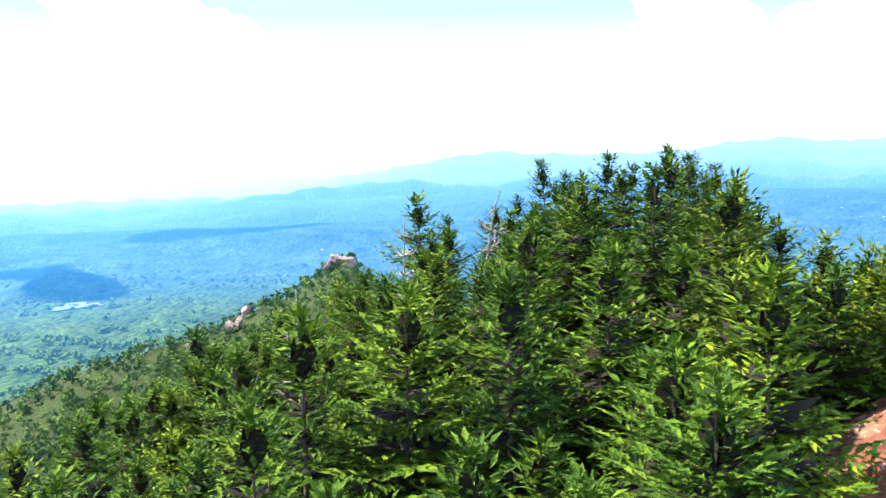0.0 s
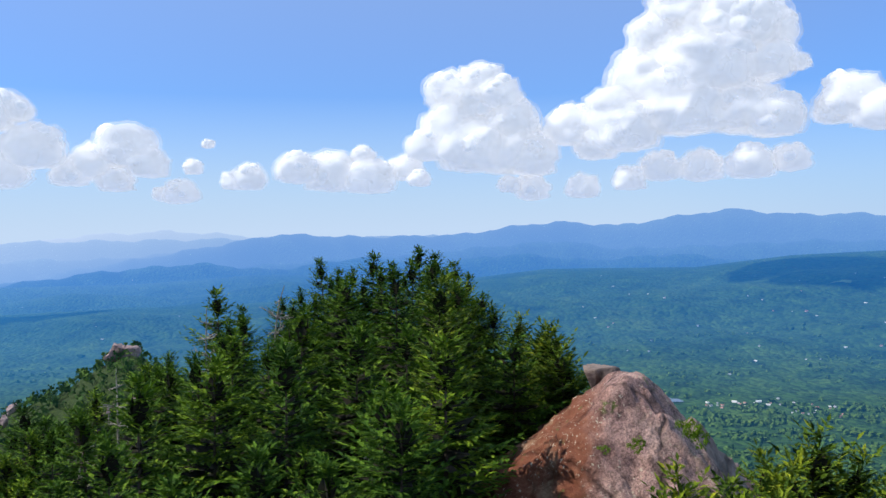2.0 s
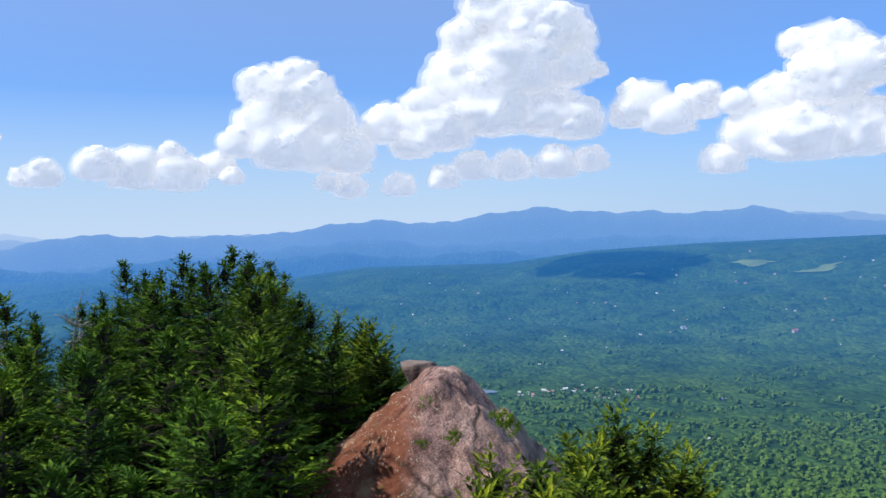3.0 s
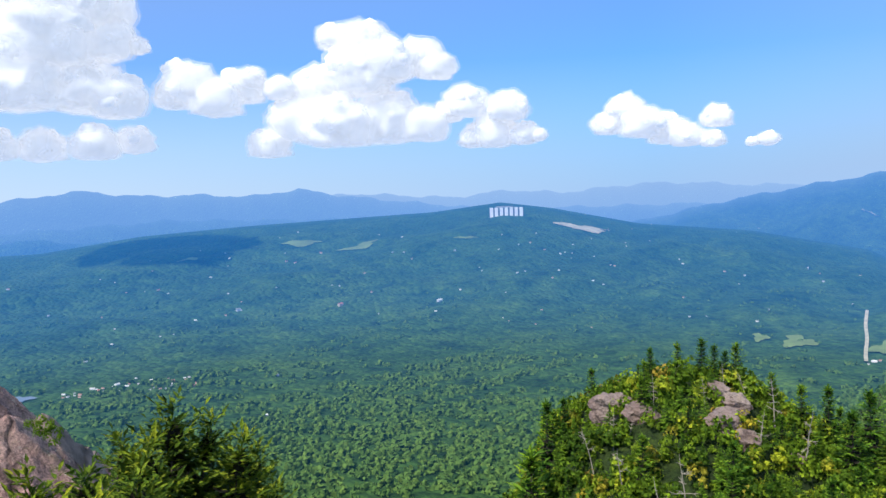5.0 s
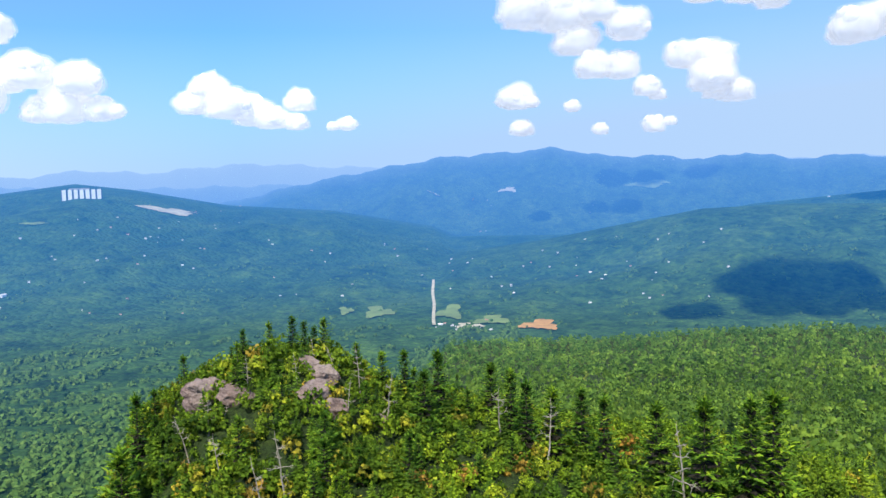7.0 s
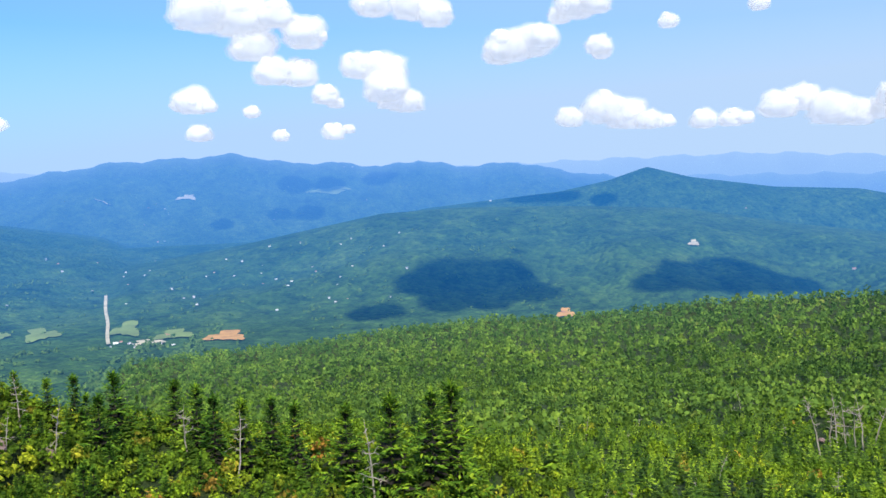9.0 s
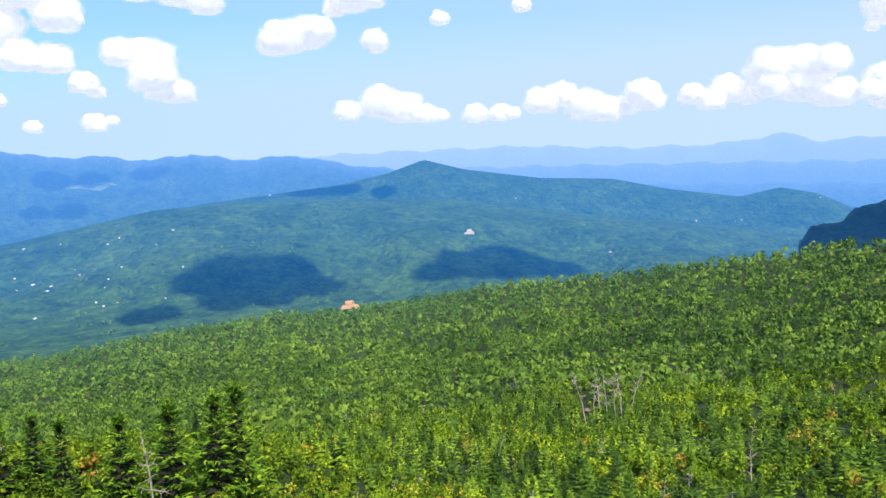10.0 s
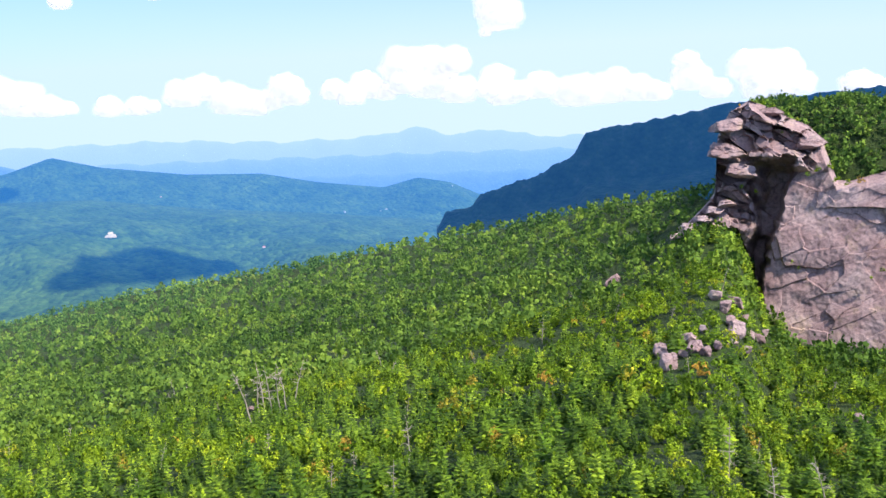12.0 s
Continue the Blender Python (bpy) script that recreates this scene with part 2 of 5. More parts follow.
def rock_material(name, size, tint=(1, 1, 1), red=0.0):
    """Grey-pink metamorphic rock with cracks, lichen spots and rusty stain."""
    m = Mat(name)
    big, fine = m.noise(0.5 / size, 5), m.noise(7.0 / size, 6, 0.7)
    c = m.ramp(big, [(0.25, (0.15, 0.105, 0.10)), (0.45, (0.27, 0.20, 0.185)), (0.6, (0.33, 0.27, 0.25)), (0.8, (0.40, 0.33, 0.29))])
    c = m.mix(1.0, c, m.ramp(fine, [(0.28, (0.45, 0.44, 0.44)), (0.5, (1, 1, 1)), (0.74, (1.4, 1.36, 1.3))]), "MULTIPLY")
    c = m.mix(1.0, c, tint, "MULTIPLY")
    if red:
        long = m.t.nodes.new("ShaderNodeVectorMath")
        long.operation = "MULTIPLY"
        long.inputs[1].default_value = (1.0, 1.0, 0.28)
        m.link(m.pos, long.inputs[0])
        streak = m.ramp(m.noise(4.5, 5, 0.7, long.outputs[0]), [(0.34, (0.42, 0.40, 0.40)), (0.5, (1, 1, 1)), (0.68, (1.35, 1.32, 1.25))])
        c = m.mix(1.0, c, streak, "MULTIPLY")
        c = m.mix(1.0, c, m.ramp(m.noise(30.0, 4, 0.7), [(0.36, (0.5, 0.49, 0.48)), (0.5, (1, 1, 1)), (0.66, (1.45, 1.42, 1.35))]), "MULTIPLY")
        sep = m.t.nodes.new("ShaderNodeSeparateXYZ")
        m.link(m.t.nodes.new("ShaderNodeTexCoord").outputs["Object"], sep.inputs[0])
        edge = m.node("ShaderNodeMapRange", **{"From Min": red, "From Max": red - 0.5})
        wob = m.node("ShaderNodeMath")
        wob.operation = "MULTIPLY_ADD"
        m.link(m.noise(1.1, 5), wob.inputs[0])
        wob.inputs[1].default_value = 1.6
        m.link(sep.outputs[0], wob.inputs[2])
        m.link(wob.outputs[0], edge.inputs[0])
        stain = m.ramp(m.noise(3.0, 6, 0.7), [(0.3, (0.10, 0.030, 0.016)), (0.55, (0.19, 0.068, 0.038)), (0.8, (0.34, 0.17, 0.11))])
        c = m.mix(edge.outputs[0], c, stain)
        spots = m.ramp(m.noise(15.0, 3, 0.6), [(0.60, (0, 0, 0)), (0.66, (1, 1, 1))])
        where = m.ramp(m.noise(1.6, 4, 0.7), [(0.46, (0, 0, 0)), (0.54, (1, 1, 1))])
        moss = m.ramp(m.noise(1.9, 5, 0.7), [(0.60, (0, 0, 0)), (0.66, (1, 1, 1))])
        c = m.mix(moss, c, (0.10, 0.11, 0.03))
        c = m.mix(m.mix(1.0, spots, where, "MULTIPLY"), c, (0.42, 0.36, 0.28))
    bent = m.node("ShaderNodeVectorMath")
    bent.operation = "MULTIPLY_ADD"
    m.link(m.wander(1.4 / size), bent.inputs[0])
    bent.inputs[1].default_value = (0.7 * size,) * 3
    m.link(m.pos, bent.inputs[2])
    lines = m.node("ShaderNodeTexVoronoi", Scale=0.45 / size)
    lines.feature = "DISTANCE_TO_EDGE"
    m.link(bent.outputs[0], lines.inputs["Vector"])
    crack = m.ramp(lines.outputs["Distance"], [(0.0, (0.35, 0.33, 0.33)), (0.035, (1, 1, 1))])
    c = m.mix(0.85 if size < 3 else 0.0, c, m.mix(1.0, c, crack, "MULTIPLY"))
    ochre = m.ramp(m.noise(1.1 / size, 5, 0.65), [(0.55, (0, 0, 0)), (0.72, (0.6, 0.6, 0.6))])
    c = m.mix(ochre, c, (0.36, 0.27, 0.17))
    m.bump(m.mix(0.45 if size < 3 else 0.0, fine, crack), 1.0, (0.11 if size < 3 else 0.03) * size)
    return m.done(c, 0.88, 0.25)


def shade_twig_material():
    """Bare brown twigs and dead needles, coloured near black to stand for the shade in a fir's crown."""
    m = Mat("shade_twigs")
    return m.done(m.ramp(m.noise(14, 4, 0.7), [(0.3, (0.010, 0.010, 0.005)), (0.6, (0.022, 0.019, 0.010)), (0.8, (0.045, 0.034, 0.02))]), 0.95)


BARK, DEAD, SHADE_TWIGS = bark_material(), dead_wood_material(), shade_twig_material()
ROCK_NEAR = rock_material("rock_near", 1.0, (1.14, 0.92, 0.88), red=0.25)
ROCK_MID = rock_material("rock_mid", 2.5, (0.76, 0.72, 0.68))
ROCK_CLIFF = rock_material("rock_cliff", 6.0, (0.95, 0.87, 0.92))


def floor_material():
    m = Mat("forest_floor")
    c = m.ramp(m.noise(0.6, 6, 0.75), [(0.34, (0.012, 0.024, 0.006)), (0.5, (0.024, 0.046, 0.009)), (0.64, (0.045, 0.072, 0.011)), (0.8, (0.07, 0.062, 0.02))])
    fern = m.ramp(m.noise(3.2, 5, 0.75), [(0.34, (0.35, 0.42, 0.4)), (0.5, (1, 1, 1)), (0.66, (1.7, 1.6, 1.2))])
    c = m.mix(1.0, c, fern, "MULTIPLY")
    m.bump(m.mix(0.5, m.noise(0.9, 6, 0.7), m.noise(5.0, 5, 0.75)), 1.0, 0.6)
    return m.done(c, 0.95)


def distance_material():
    """The wooded valley and hills of the distance: tree crowns near, painted haze-blue farther off."""
    m = Mat("distant_woods")
    crown = m.voronoi(0.075)
    tone = m.ramp(m.noise(0.006, 5, 0.65), [(0.3, (0.024, 0.060, 0.015)), (0.5, (0.040, 0.088, 0.019)), (0.7, (0.064, 0.118, 0.022))])
    leaf = m.ramp(m.voronoi(0.075, "Color"), [(0.1, (0.7, 0.75, 0.78)), (0.5, (0.98, 0.98, 1)), (0.9, (1.24, 1.2, 1.08))])
    c = m.mix(1.0, tone, leaf, "MULTIPLY")
    grove = m.ramp(m.noise(0.016, 5, 0.7), [(0.34, (0.5, 0.58, 0.64)), (0.48, (0.95, 0.97, 1)), (0.7, (1.3, 1.24, 1.05))])
    stand = m.ramp(m.noise(0.05, 3, 0.6), [(0.36, (0.72, 0.77, 0.8)), (0.5, (1, 1, 1)), (0.66, (1.14, 1.12, 1.04))])
    c = m.mix(1.0, c, stand, "MULTIPLY")
    c = m.mix(1.0, c, grove, "MULTIPLY")
    m.bump(crown, 0.9, -9.0)
    m.done(c, 0.95, 0.1)
    return m.paint_haze(c)


def shaded_woods_material():
    """Spruce woods and bare cliffs of the far ridge, coloured dark for the cloud shade on them."""
    m = Mat("shaded_woods")
    # cloud shade painted into the base colour, darker than the other woods
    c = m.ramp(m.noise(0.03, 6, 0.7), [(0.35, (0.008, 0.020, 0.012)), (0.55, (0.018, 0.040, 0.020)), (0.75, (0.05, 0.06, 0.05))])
    m.bump(m.voronoi(0.09), 0.7, -5.0)
    m.done(c, 0.95, 0.1)
    return m.paint_haze(c)


def valley_leaf_material():
    m = Mat("valley_leaf")
    c = m.ramp(m.island(), [(0.0, (0.060, 0.118, 0.024)), (0.6, (0.084, 0.155, 0.028)), (1.0, (0.115, 0.185, 0.032))])
    m.done(c, 0.9, 0.1)
    # valley trees get the same painted haze as the hills
    return m.paint_haze(c)


def cloud_material():
    m = Mat("cloud_white")
    c = m.ramp(m.noise(0.004, 3), [(0.3, (0.52, 0.52, 0.52)), (0.7, (0.6, 0.59, 0.58))])
    # emission stands in for sunlight scattered inside the cloud
    m.b.inputs["Emission Color"].default_value = (0.78, 0.84, 0.98, 1)
    m.b.inputs["Emission Strength"].default_value = 0.48
    return m.done(c, 1.0, 0.0)


def wisp_material(name, most, size, white=0.54):
    """The torn, half-clear rim of a cloud, with a painted glow."""
    m = Mat(name)
    # same added glow as the cloud body, lifting its shaded side
    m.b.inputs["Emission Color"].default_value = (0.78, 0.84, 0.98, 1)
    m.b.inputs["Emission Strength"].default_value = 0.48
    m.done((white,) * 3, 1.0, 0.0)
    thin = m.ramp(m.noise(size, 4, 0.6), [(0.36, (most * 0.45,) * 3), (0.62, (most,) * 3)])
    mx = m.t.nodes.new("ShaderNodeMixShader")
    m.link(thin, mx.inputs[0])
    m.link(m.t.nodes.new("ShaderNodeBsdfTransparent").outputs[0], mx.inputs[1])
    m.link(m.b.outputs[0], mx.inputs[2])
    m.link(mx.outputs[0], m.out.inputs[0])
    return m.m


def plain(name, colour, rough=0.8, vary=0.15, scale=0.2):
    """Plain paint, earth or grass of things in the far valley, with haze painted in."""
    m = Mat(name)
    c = m.mix(1.0, colour, m.ramp(m.noise(scale, 4), [(0.3, (1 - vary,) * 3), (0.7, (1 + vary,) * 3)]), "MULTIPLY")
    m.done(c, rough)
    return m.paint_haze(c)


FLOOR, WOODS, CLOUD, VALLEY_LEAF = floor_material(), distance_material(), cloud_material(), valley_leaf_material()
THIN = wisp_material("cloud_thin", 0.9, 0.003, 0.42)
THIN_WISP, THIN_VEIL = wisp_material("cloud_thin_wisp", 0.5, 0.004, 0.42), wisp_material("cloud_thin_veil", 0.22, 0.004, 0.42)
WISP, VEIL = wisp_material("cloud_wisp", 0.55, 0.004), wisp_material("cloud_veil", 0.22, 0.004)
WALL_WHITE, WALL_TAN, ROOF_GREY, ROOF_RED = plain("wall_white", (0.62, 0.60, 0.57)), plain("wall_tan", (0.5, 0.4, 0.3)), plain("roof_grey", (0.3, 0.3, 0.31)), plain("roof_red", (0.36, 0.17, 0.13))
SAND, MEADOW, DARK_GLASS = plain("bare_earth", (0.42, 0.37, 0.25), 0.95, 0.3, 0.05), plain("meadow", (0.14, 0.19, 0.045), 0.95, 0.3, 0.02), plain("window_dark", (0.05, 0.06, 0.08), 0.3)
TOWER_WHITE = plain("tower_white", (0.85, 0.84, 0.82))
ORANGE_EARTH = plain("orange_earth", (0.44, 0.23, 0.06), 0.95, 0.25, 0.05)
WATER = plain("lake_water", (0.12, 0.16, 0.22), 0.45, 0.1, 0.01)

# ---- helpers for meshes ----


def mesh_of(name, verts, faces, material, smooth=False):
    me = bpy.data.meshes.new(name)
    verts, faces = np.asarray(verts, dtype=np.float32), np.asarray(faces, dtype=np.int32)
    n, k = faces.shape
    me.vertices.add(len(verts))
    me.vertices.foreach_set("co", verts.ravel())
    me.loops.add(n * k)
    me.loops.foreach_set("vertex_index", faces.ravel())
    me.polygons.add(n)
    me.polygons.foreach_set("loop_start", np.arange(0, n * k, k, dtype=np.int32))
    me.polygons.foreach_set("use_smooth", np.full(n, smooth))
    me.update(calc_edges=True)
    me.materials.append(material)
    return me


def part(name, me, parent, label=""):
    ob = new(name, me)
    ob.parent = parent
    return tagged(ob, label)


def place(yaw, el, r):
    """World point at that heading, apparent height in degrees and level distance from the lookout's eye."""
    return Vector((-r * math.sin(radians(yaw)), r * math.cos(radians(yaw)), EYE + r * math.tan(radians(el))))


def profile(points):
    xs, ys = np.array([p[0] for p in points], float), np.array([p[1] for p in points], float)
    order = np.argsort(xs)
    return lambda x: np.interp(x, xs[order], ys[order])


def smooth01(x):
    x = np.clip(x, 0, 1)
    return x * x * (3 - 2 * x)


RNG = np.random.default_rng(7)
WAVES = [(RNG.normal(size=2), RNG.uniform(0, 6.28)) for _ in range(36)]


def ripple(x, y, size, octaves=4):
    """Smooth sum of random waves, about -1 to 1; size: the longest wave in metres."""
    total, amp, k, s = 0.0, 1.0, 0, size
    for o in range(octaves):
        for _ in range(5):
            d, ph = WAVES[(k * 7 + o) % 36]
            total = total + amp * 0.45 * np.sin(6.283 / s * (d[0] * x + d[1] * y) + ph)
            k += 1
        amp, s = amp * 0.5, s * 0.47
    return total / 1.6


# ---- lie of the land: heights below the eye, by heading (degrees, left positive) and distance ----
FALL = profile([(math.log(r), z) for r, z in ((0.5, -1.7), (2.5, -1.75), (4, -3.2), (8, -5.6), (14, -7.0), (24, -9.5), (60, -32), (120, -65), (400, -200), (950, -350), (6000, -350))])
STEEP = profile([(math.log(r), z) for r, z in ((0.5, -1.7), (2.5, -1.75), (4, -3.6), (8, -7.5), (14, -11.5), (24, -17.5), (45, -30), (60, -38), (120, -70), (400, -200), (950, -350), (6000, -350))])
CREST = profile([(40, -24), (27.2, -16.0), (23.4, -13.7), (18.7, -10.9), (13.4, -9.2), (9.9, -8.1), (7.5, -6.0), (3.5, -4.6), (-0.5, -2.6), (-3.7, -2.2), (-7.1, -2.0), (-10, -3.2), (-12.2, -5.6), (-14.4, -7.4), (-18.8, -10), (-24, -18), (-32, -26)])
KNOLL = profile([(-52, -27), (-55.9, -21.4), (-58.6, -17.5), (-59.6, -14.5), (-63.3, -12.3), (-66.1, -11.1), (-69.3, -10.9), (-72.5, -11.3), (-74.8, -12.9), (-77.6, -14.0), (-80, -14.7), (-85.2, -15.5), (-90.6, -16.6), (-95.4, -17), (-102.5, -17.6), (-110, -21)])
SHOULDER = profile([(-60, -13), (-75, -11.6), (-83, -12.3), (-93, -11.9), (-101, -11.1), (-106, -10.6), (-111, -10.7), (-118, -9.7), (-123, -9.0), (-130, -8.4), (-135, -7.75), (-142, -6.55), (-149, -5.35), (-155, -4.3), (-158, -3.7), (-160, -3.5), (-161.5, -4.4), (-162.6, -6.6), (-163.4, -10.0), (-164.3, -11.8), (-166, -12.6), (-200, -12.6)])
SHOULDER_AT = profile([(-60, 1000), (-83, 1000), (-118, 900), (-130, 720), (-142, 560), (-150, 450), (-155, 370), (-160, 300), (-163, 258), (-200, 258)])
LEFT_RIDGE = profile([(60, -24), (40, -17), (30, -13.4), (25, -12.7), (20.5, -11.3), (16.8, -9.8), (13, -7.7), (12.2, -7.5), (10.3, -9), (4, -12), (-10, -22)])
CLIFF_TOP = profile([(-155, -12), (-158.5, -9), (-160.5, -5), (-162, 0.4), (-163.2, 1.8), (-164.8, 2.3), (-166.5, 1.9), (-168.7, 1.9), (-171, 1.5), (-175, 1.1), (-190, 2), (-205, -6)])


def bell(r, at, inner, outer):
    u = np.where(r < at, (at - r) / inner, (r - at) / outer)
    return 0.5 + 0.5 * np.cos(np.pi * np.clip(u, 0, 1))


def near_height(yaw, r):
    """Height of the mountain's own ground relative to the eye."""
    r = np.maximum(r, 0.5)
    x, y = -r * np.sin(np.radians(yaw)), r * np.cos(np.radians(yaw))
    lr = np.log(r)
    w = smooth01((-44 - yaw) / 9)
    z = FALL(lr) * (1 - w) + STEEP(lr) * w
    crest = 23 * np.tan(np.radians(CREST(yaw))) - 2.6
    z = z + np.maximum(crest - FALL(math.log(23)), -6) * bell(r, 23, 15, 16) * smooth01((36 - np.abs(yaw - 4)) / 6)
    slope_el = -25 + (SHOULDER(yaw) + 25) * np.clip((lr - math.log(45)) / (np.log(SHOULDER_AT(yaw)) - math.log(45)), 0, 1.02)
    slope = r * np.tan(np.radians(slope_el)) - 4.5
    slope = np.where(r > SHOULDER_AT(yaw), slope - (r - SHOULDER_AT(yaw)) * 0.5, slope)
    side = smooth01((-74 - yaw) / 8) * smooth01((r - 20) / 30) * smooth01((yaw + 235) / 20)
    z = z * (1 - side) + slope * side
    knoll = 85 * np.tan(np.radians(KNOLL(yaw))) - 3.6
    z = np.maximum(z, z + (knoll - z) * bell(r, 85, 48, 38) * ((yaw < -50) & (yaw > -112)))
    left = 450 * np.tan(np.radians(LEFT_RIDGE(yaw))) - 3
    z = np.maximum(z, z + (left - z) * bell(r, 450, 300, 160) * ((yaw < 70) & (yaw > -12)))
    top = 300 * np.tan(np.radians(CLIFF_TOP(yaw))) - 4
    step = np.where(r < 300, smooth01((r - 262) / 38) * 0.35 + 0.65 * smooth01((r - 262) / 12), smooth01((520 - r) / 220))
    z = np.maximum(z, z + (top - z) * step * ((yaw < -154) & (yaw > -206)))
    rough = ripple(x, y, 60, 4) * np.clip((r - 20) / 120, 0, 1.6) + ripple(x, y, 6, 3) * 0.18 * np.clip((r - 2) / 5, 0, 1)
    return z + rough


def ridge(points, at, inner, outer):
    return profile(points), at, inner, outer


HILLS = [
    ridge([(30, -3.6), (20, -3.2), (14, -2.5), (8, -2.1), (3, -2.7), (-3, -1.9), (-8, -2.4), (-14, -1.8), (-19, -2.3), (-25, -1.9), (-31, -2.5), (-38, -2.2), (-46, -2.8), (-54, -4)], 4180, 240, 140),
    ridge([(30, -5.4), (22, -4.6), (16, -3.8), (9, -4.4), (2, -3.5), (-4, -4.1), (-10, -3.3), (-15, -3.9), (-22, -5.5)], 3700, 260, 160),
    ridge([(4, -9), (-4, -5), (-10, -3.6), (-16, -2.9), (-26, -2.8), (-32, -2.0), (-39, -1.6), (-51.7, -1.1), (-56.5, -0.55), (-60, -1.05), (-66, -2.3), (-73, -2.9), (-80, -4.2), (-88, -8)], 3500, 1900, 500),
    ridge([(-58, -4), (-66, -2.1), (-71.6, -0.9), (-77.6, 0.1), (-81, 0.6), (-85, 0.8), (-88.8, 1.05), (-92, 0.4), (-96, 0.3), (-98.6, 0), (-101.2, 0.4), (-104, -0.1), (-108.2, 0.1), (-111, -0.5), (-116, -1.2), (-124, -4)], 4380, 950, 150),
    ridge([(-74, -9), (-81.6, -6.2), (-88, -5.3), (-94.4, -4.1), (-98.5, -3.3), (-104, -3), (-111, -3), (-119, -3.2), (-126.6, -4.3), (-133.7, -4.9), (-142, -5.8), (-150, -7), (-160, -9)], 2600, 1000, 300),
    ridge([(-92, -5), (-101.6, -3.0), (-106.4, -2.5), (-111, -2), (-114.3, -1.3), (-116.9, -0.4), (-119.8, -1.15), (-125, -1.85), (-130, -2), (-133.7, -2.75), (-138.3, -3.3), (-140.7, -2.7), (-143, -3.1), (-146, -4.5), (-152, -6)], 3300, 650, 250),
    ridge([(20, -3), (9.7, -1.4), (2.6, -0.2), (-3.7, -0.5), (-10, -0.4), (-15, 0.3), (-17.4, 0.4), (-21, 0.1), (-26.4, 0.9), (-28.9, 1.1), (-31.6, 0.7), (-36, 0.65), (-39.2, 0.45), (-42.4, 0.85), (-45.4, 0.3), (-48.5, -0.1), (-56, -1)], 4580, 250, 100),
    ridge([(14, -3), (2, -2.2), (-8, -1.6), (-13, -1.2), (-17, -0.9), (-21, -1.5), (-27, -1.3), (-34, -1.0), (-40, -1.2), (-48, -1.4), (-54, -2.4)], 4400, 400, 100),
    ridge([(-36, -0.5), (-41, 0), (-46.2, 0.4), (-53.2, -0.1), (-57.1, 0.3), (-60.8, 0), (-66.2, 0.45), (-69.5, 0.4), (-73.3, 0.1), (-80, 0), (-95, 0), (-105, -0.1), (-114, 0.2), (-124, 0.4), (-131, 0.1), (-137, 0.2), (-140.9, 0.8), (-143.2, 0.2), (-146.4, 0.5), (-149, -0.1), (-165, -0.3), (-200, 0), (-280, -0.5)], 4740, 200, 120),
    ridge([(80, -1.4), (45, -1.6), (29.5, -1.9), (26.7, -1.5), (24.4, -1.9), (18.4, -1.6), (14, -1.7), (8, -1.3), (0, -2.5)], 4640, 200, 100),
    ridge([(80, -0.8), (30, -1.2), (24, -1.1), (19.5, -0.7), (15.1, -0.1), (9.7, 0.1), (5.8, -0.2), (0, -0.8), (-6, -2)], 4860, 150, 90),
    ridge([(40, -6), (24, -5.4), (14, -5.0), (8, -5.2), (2, -5.2), (-4, -5.8), (-12, -8)], 3100, 900, 300),
    ridge([(60, -4), (34, -3.6), (28, -4.4), (20, -3.3), (12, -3.4), (4, -3.0), (-6, -3.2), (-12, -4)], 4000, 500, 300),
    ridge([(36, -9), (31, -7.2), (27, -8.3), (22, -9.5)], 2150, 160, 300),
]


def far_height(yaw, r):
    """Height of the valley and hills relative to the eye."""
    x, y = -r * np.sin(np.radians(yaw)), r * np.cos(np.radians(yaw))
    wave = ripple(x, y, 700, 5)
    z = -330 + 10 * wave * np.clip((r - 1300) / 600, 0, 1)
    for line, at, inner, outer in HILLS:
        lift = at * np.tan(np.radians(line(yaw))) + 330
        if at > 4000:
            lift = lift + at * 0.0014 * (np.sin(yaw * 1.7 + at) + 0.5 * np.sin(yaw * 3.9 + at * 0.3) + 0.2 * np.sin(yaw * 8.3 + at * 0.7))
        b = bell(r, at, inner, outer)
        z = np.maximum(z, -330 + lift * b + 22 * wave * b * (1 - b) * 4 * min(1.0, inner / 900))
    return z


def sheet(name, yaws, radii, height, material):
    """A closed ring of ground, column by column."""
    yy, rr = np.meshgrid(yaws, radii, indexing="ij")
    z = height(yy, rr) + EYE
    co = np.stack([-rr * np.sin(np.radians(yy)), rr * np.cos(np.radians(yy)), z], -1).reshape(-1, 3)
    n, k = len(yaws), len(radii)
    i, j = np.meshgrid(np.arange(n), np.arange(k - 1), indexing="ij")
    i2 = (i + 1) % n
    f = np.stack([i * k + j, i * k + j + 1, i2 * k + j + 1, i2 * k + j], -1).reshape(-1, 4)[:, ::-1]
    return new(name, mesh_of(name, co, f, material, True))


fine_yaws = np.concatenate([np.arange(46, -186, -0.33), np.arange(-186, -314, -4.0)])
near_r = np.concatenate([np.linspace(0.01, 30, 42), np.geomspace(31, 1150, 110)])
ground = tagged(sheet("ground", fine_yaws[::2], near_r, near_height, FLOOR), "steep mountain ground under the forest with dark soil and low plants", "ground", kind="structure")
far_r = np.concatenate([np.linspace(820, 2000, 70), np.linspace(2012, 4950, 170)])
backdrop = tagged(sheet("backdrop", fine_yaws, far_r, far_height, WOODS), "wooded valley and mountain ranges in the distance, blue with painted haze", "backdrop", kind="structure")

